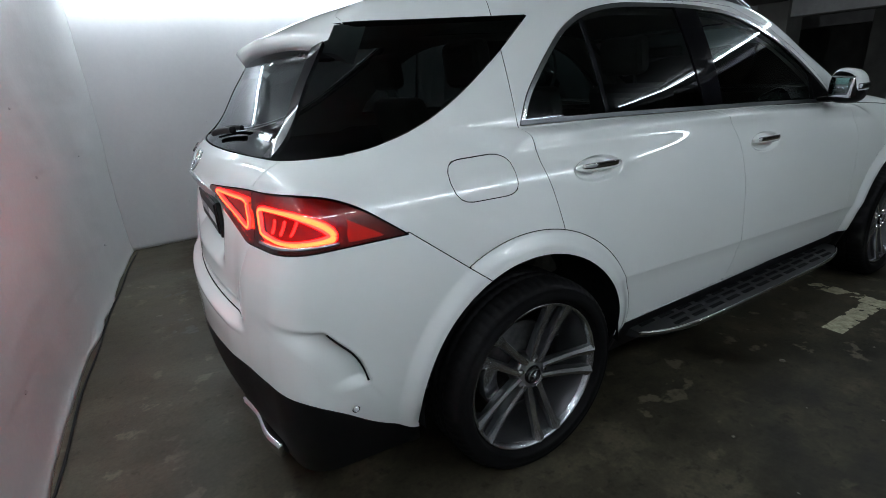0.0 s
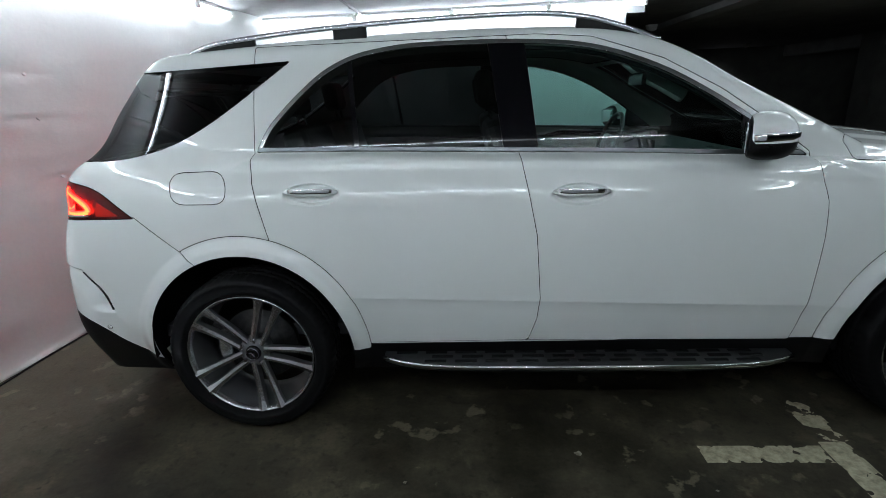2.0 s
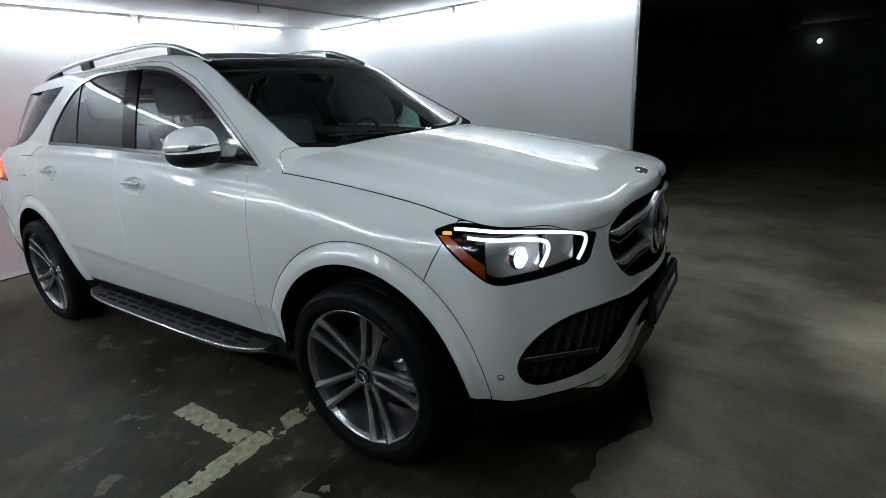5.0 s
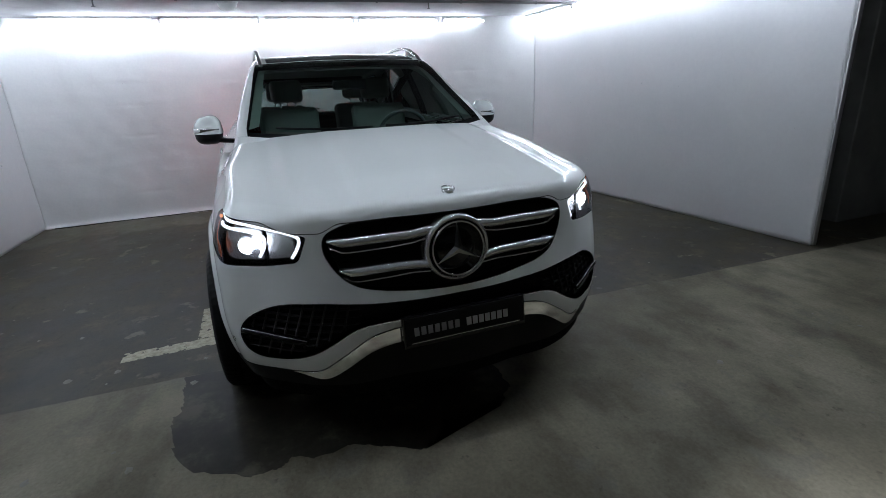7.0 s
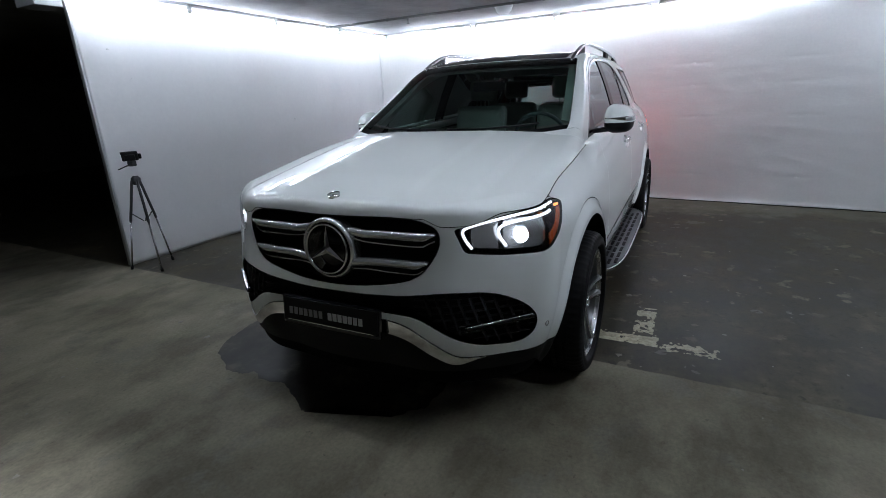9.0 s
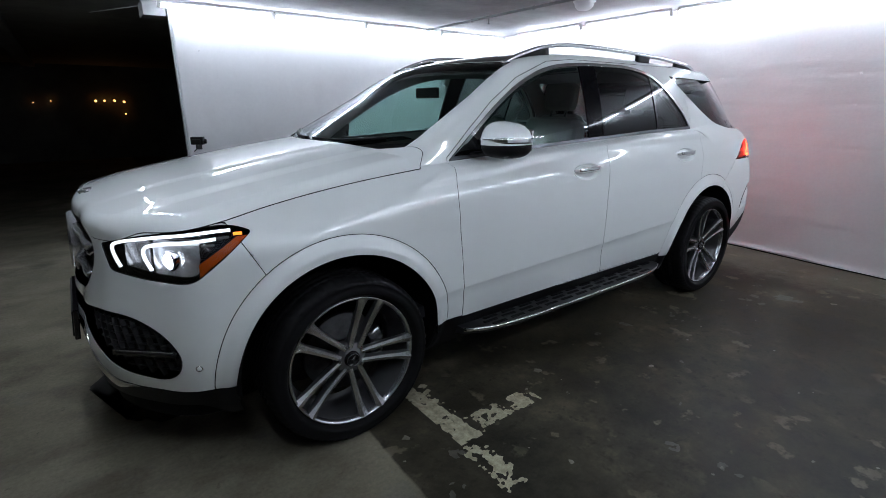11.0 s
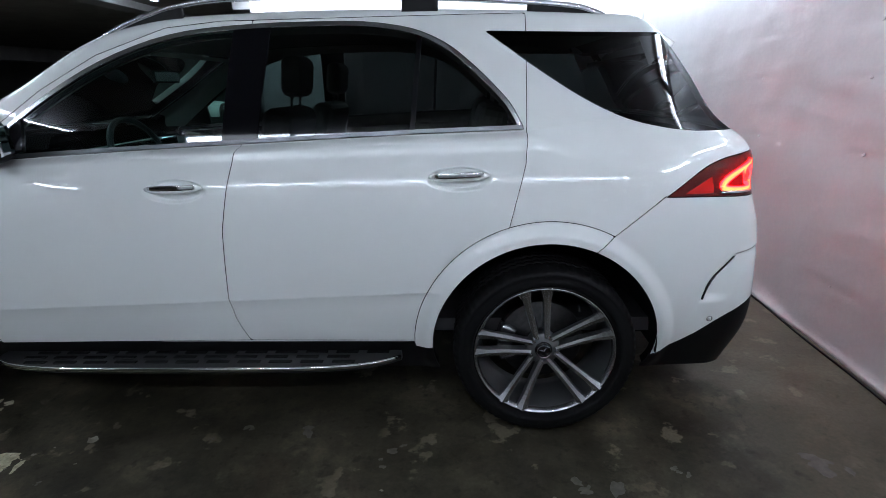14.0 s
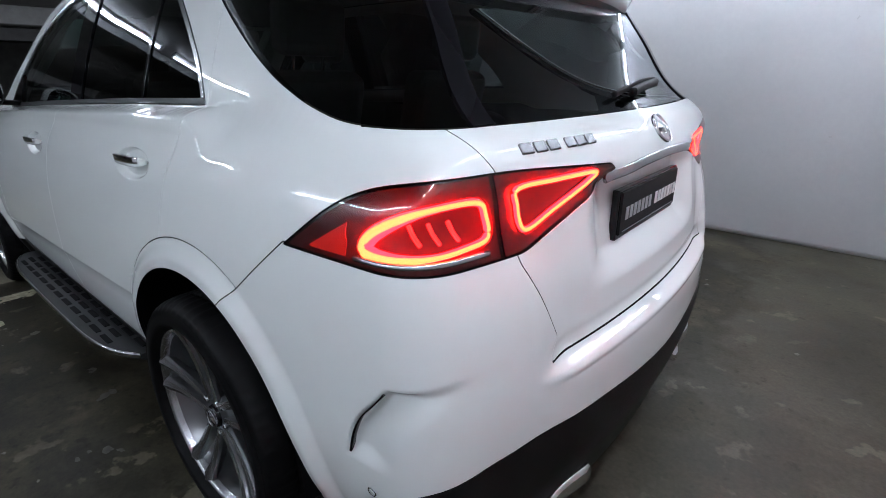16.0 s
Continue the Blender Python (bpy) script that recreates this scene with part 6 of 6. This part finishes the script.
for _ in range(150):
    x, y = rng.uniform(-2.9, 3.6), rng.choice((-1, 1)) * rng.uniform(1.05, 3.0)
    r = rng.uniform(.004, .012) if rng.random() < .8 else rng.uniform(.012, .03)
    n = rng.randint(8, 12)
    ring = [bm.verts.new((x + r * rng.uniform(.35, 1.2) * math.cos(2 * math.pi * i / n), y + r * rng.uniform(.3, 1.0) * math.sin(2 * math.pi * i / n), .0018)) for i in range(n)]
    cap = bm.verts.new((x, y, .0018 + r * .12))
    for i in range(n):
        bm.faces.new((ring[i], ring[(i + 1) % n], cap))
tagged(part("floor_chips", bm, CHIP), "small pale chips and flakes scattered on the floor", "debris", kind="stuff")


# ---- tripod with a camcorder by the right wall ----
def tripod(x, y, turn):
    t = thing("tripod", "dark photo tripod standing by the white wall", "tripod", at=pose(x, y, 0, 0, 0, turn))
    part("centre_column", mesh_of("centre_column", *tube([(0, 0, .42), (0, 0, .7), (0, 0, .99)], .012, 12)), DASH, t)
    part("collar", mesh_of("collar", *lathe([(.02, .80), (.038, .81), (.040, .86), (.022, .88)], 20, "z")), DASH, t)
    for k in range(3):
        a = math.radians(90 + 120 * k)
        d = np.array([math.cos(a), math.sin(a), 0])
        leg = part("leg", mesh_of("leg", *tube([tuple(d * .035 + (0, 0, .84)), tuple(d * .125 + (0, 0, .46))], .012, 10)), DASH, t)
        part("lower_leg", mesh_of("lower_leg", *tube([tuple(d * .12 + (0, 0, .475)), tuple(d * .205 + (0, 0, .02))], .008, 10)), SATIN, leg, "silver lower leg")
        part("foot", mesh_of("foot", *tube([tuple(d * .203 + (0, 0, .03)), tuple(d * .21 + (0, 0, .001))], .013, 10)), RUBBER, leg)
        part("brace", mesh_of("brace", *tube([tuple(d * .012 + (0, 0, .46)), tuple(d * .105 + (0, 0, .54))], .005, 8)), DASH, leg)
    part("head", box(-.03, .03, -.025, .025, .97, 1.02, .008), DASH, t)
    part("pan_arm", mesh_of("pan_arm", *tube([(-.02, 0, .985), (-.10, .01, .965), (-.20, .02, .935)], .006, 8)), DASH, t)


tripod(1.22, -3.17, 100)
cam_things = thing("camcorder", "small black camcorder on the tripod", "camcorder", at=pose(1.22, -3.17, 1.0205, 0, 0, 150))
part("camera_body", box(-.07, .06, -.034, .034, 0, .082, .01), BLACK_PLASTIC, cam_things)
part("lens", mesh_of("lens", *(lambda v, f: (v + (.05, 0, .034), f))(*lathe([(.0, .035), (.022, .035), (.025, .03), (.025, -.005)], 20, "x"))), BLACK_GLOSS, cam_things)
part("grip", box(-.05, .035, -.046, -.029, .006, .058, .008), BLACK_PLASTIC, cam_things)
part("viewfinder", box(-.075, -.045, -.012, .012, .058, .082, .005), BLACK_PLASTIC, cam_things)


# small tears and dents in the wall sheets
TEAR = material("torn_sheet_edge", (.58, .58, .59), .7)
rng = random.Random(11)
def tear(wall, p, way, size):
    """A little torn flap standing off a wall."""
    bm = bmesh.new()
    w, h = size * rng.uniform(.5, 1.0), size * rng.uniform(.5, 1.2)
    a = rng.uniform(-.6, .6)
    t = Vector((-way[1], way[0], 0))
    q = [Vector(p) + t * (sx * w * math.cos(a) + sz * h * math.sin(a)) + Vector((0, 0, sz * h * math.cos(a) - sx * w * math.sin(a))) for sx, sz in ((-.5, .5), (.5, .4), (.35, -.5), (-.3, -.4))]
    top = q[0] * .5 + q[1] * .5
    lip = [bm.verts.new(v) for v in (q[0], q[1], q[2] + Vector(way) * size * .5, q[3] + Vector(way) * size * .35)] + [bm.verts.new(v + Vector(way) * .002) for v in q]
    for f in ((0, 1, 2, 3), (7, 6, 5, 4), (0, 4, 5, 1), (1, 5, 6, 2), (2, 6, 7, 3), (3, 7, 4, 0)):
        bm.faces.new([lip[i] for i in f])
    part("tear", bm, TEAR, wall)


for _ in range(6):
    u, z = rng.uniform(.05, .95), rng.uniform(.3, 2.0)
    tear(wall_right, (BACK_R[0] + (SIDE_R[0] - BACK_R[0]) * u, BACK_R[1] + (SIDE_R[1] - BACK_R[1]) * u + .006, z), (0, 1, 0), rng.uniform(.010, .026))
    u, z = rng.uniform(.05, .95), rng.uniform(.3, 2.0)
    tear(wall_left, (BACK_L[0] + (SIDE_L[0] - BACK_L[0]) * u, BACK_L[1] + (SIDE_L[1] - BACK_L[1]) * u - .006, z), (0, -1, 0), rng.uniform(.010, .026))
for y, z in PINS:
    u = (y - BACK_R[1]) / (BACK_L[1] - BACK_R[1])
    tear(wall_back, (BACK_R[0] + (BACK_L[0] - BACK_R[0]) * u - .15 * math.sin(math.pi * u) - .006, y, z), (1, 0, 0), rng.uniform(.016, .034))

# dark strip standing in for the shaded gap where the cloth meets the floor
foot = []
for u in np.linspace(0, 1, 60):
    foot.append((BACK_R[0] + (BACK_L[0] - BACK_R[0]) * u - .15 * math.sin(math.pi * u) + .046 + .006 * math.sin(40 * u), BACK_R[1] + (BACK_L[1] - BACK_R[1]) * u, .006))
tagged(part("baseboard", mesh_of("baseboard", *bar_between(foot[1:-1], .006, .005, round_=.5)), BLACK_PLASTIC), "dark strip painting the gap shade at the foot of the cloth wall", "baseboard", kind="structure")

# larger flakes of old coating where the bay floor has worn
FLAKE = material("olive_floor_flake", (.085, .082, .066), .55)
_n = grain(FLAKE, 40, 5)
wire(FLAKE, shades(FLAKE, _n.outputs["Fac"], (.3, (.040, .0385, .031)), (.7, (.085, .081, .065))), bsdf(FLAKE).inputs["Base Color"])
rng = random.Random(23)
bm = bmesh.new()
for x, y, r in ((-.90, 1.08, .036), (-.22, .97, .028), (-.08, 1.06, .016), (-.46, .99, .045), (-.85, 1.18, .022), (-1.68, 1.36, .075), (-1.88, 1.48, .095), (-2.55, 1.40, .06), (-1.98, 1.19, .05), (-1.62, 1.30, .04),
                (.44, 1.85, .034), (.40, 2.07, .045), (.48, 1.31, .012), (-2.56, 1.18, .07), (-2.58, 1.92, .085), (-2.47, 2.27, .06), (-.3, 1.5, .02), (.1, 1.7, .016), (1.34, 1.48, .04), (1.22, 1.34, .05)):
    for _ in range(3):
        cx, cy, rr = x + rng.uniform(-1, 1) * r, y + rng.uniform(-1, 1) * r, r * rng.uniform(.35, 1.0)
        n = 16
        turn, wide = rng.uniform(0, 6.3), rng.uniform(.4, .8)
        ring = []
        for i in range(n):
            a = 2 * math.pi * i / n
            q = rr * (.75 + .45 * noise.noise(Vector((math.cos(a) * 1.6 + cx * 9, math.sin(a) * 1.6 + cy * 9, 2))))
            px, py = q * math.cos(a), q * wide * math.sin(a)
            ring.append(bm.verts.new((cx + px * math.cos(turn) - py * math.sin(turn), cy + px * math.sin(turn) + py * math.cos(turn), .0010 + .0001 * _)))
        bm.faces.new(ring)
tagged(part("floor_flakes", bm, FLAKE), "olive grey flakes where the floor coating has peeled", "debris", kind="stuff")
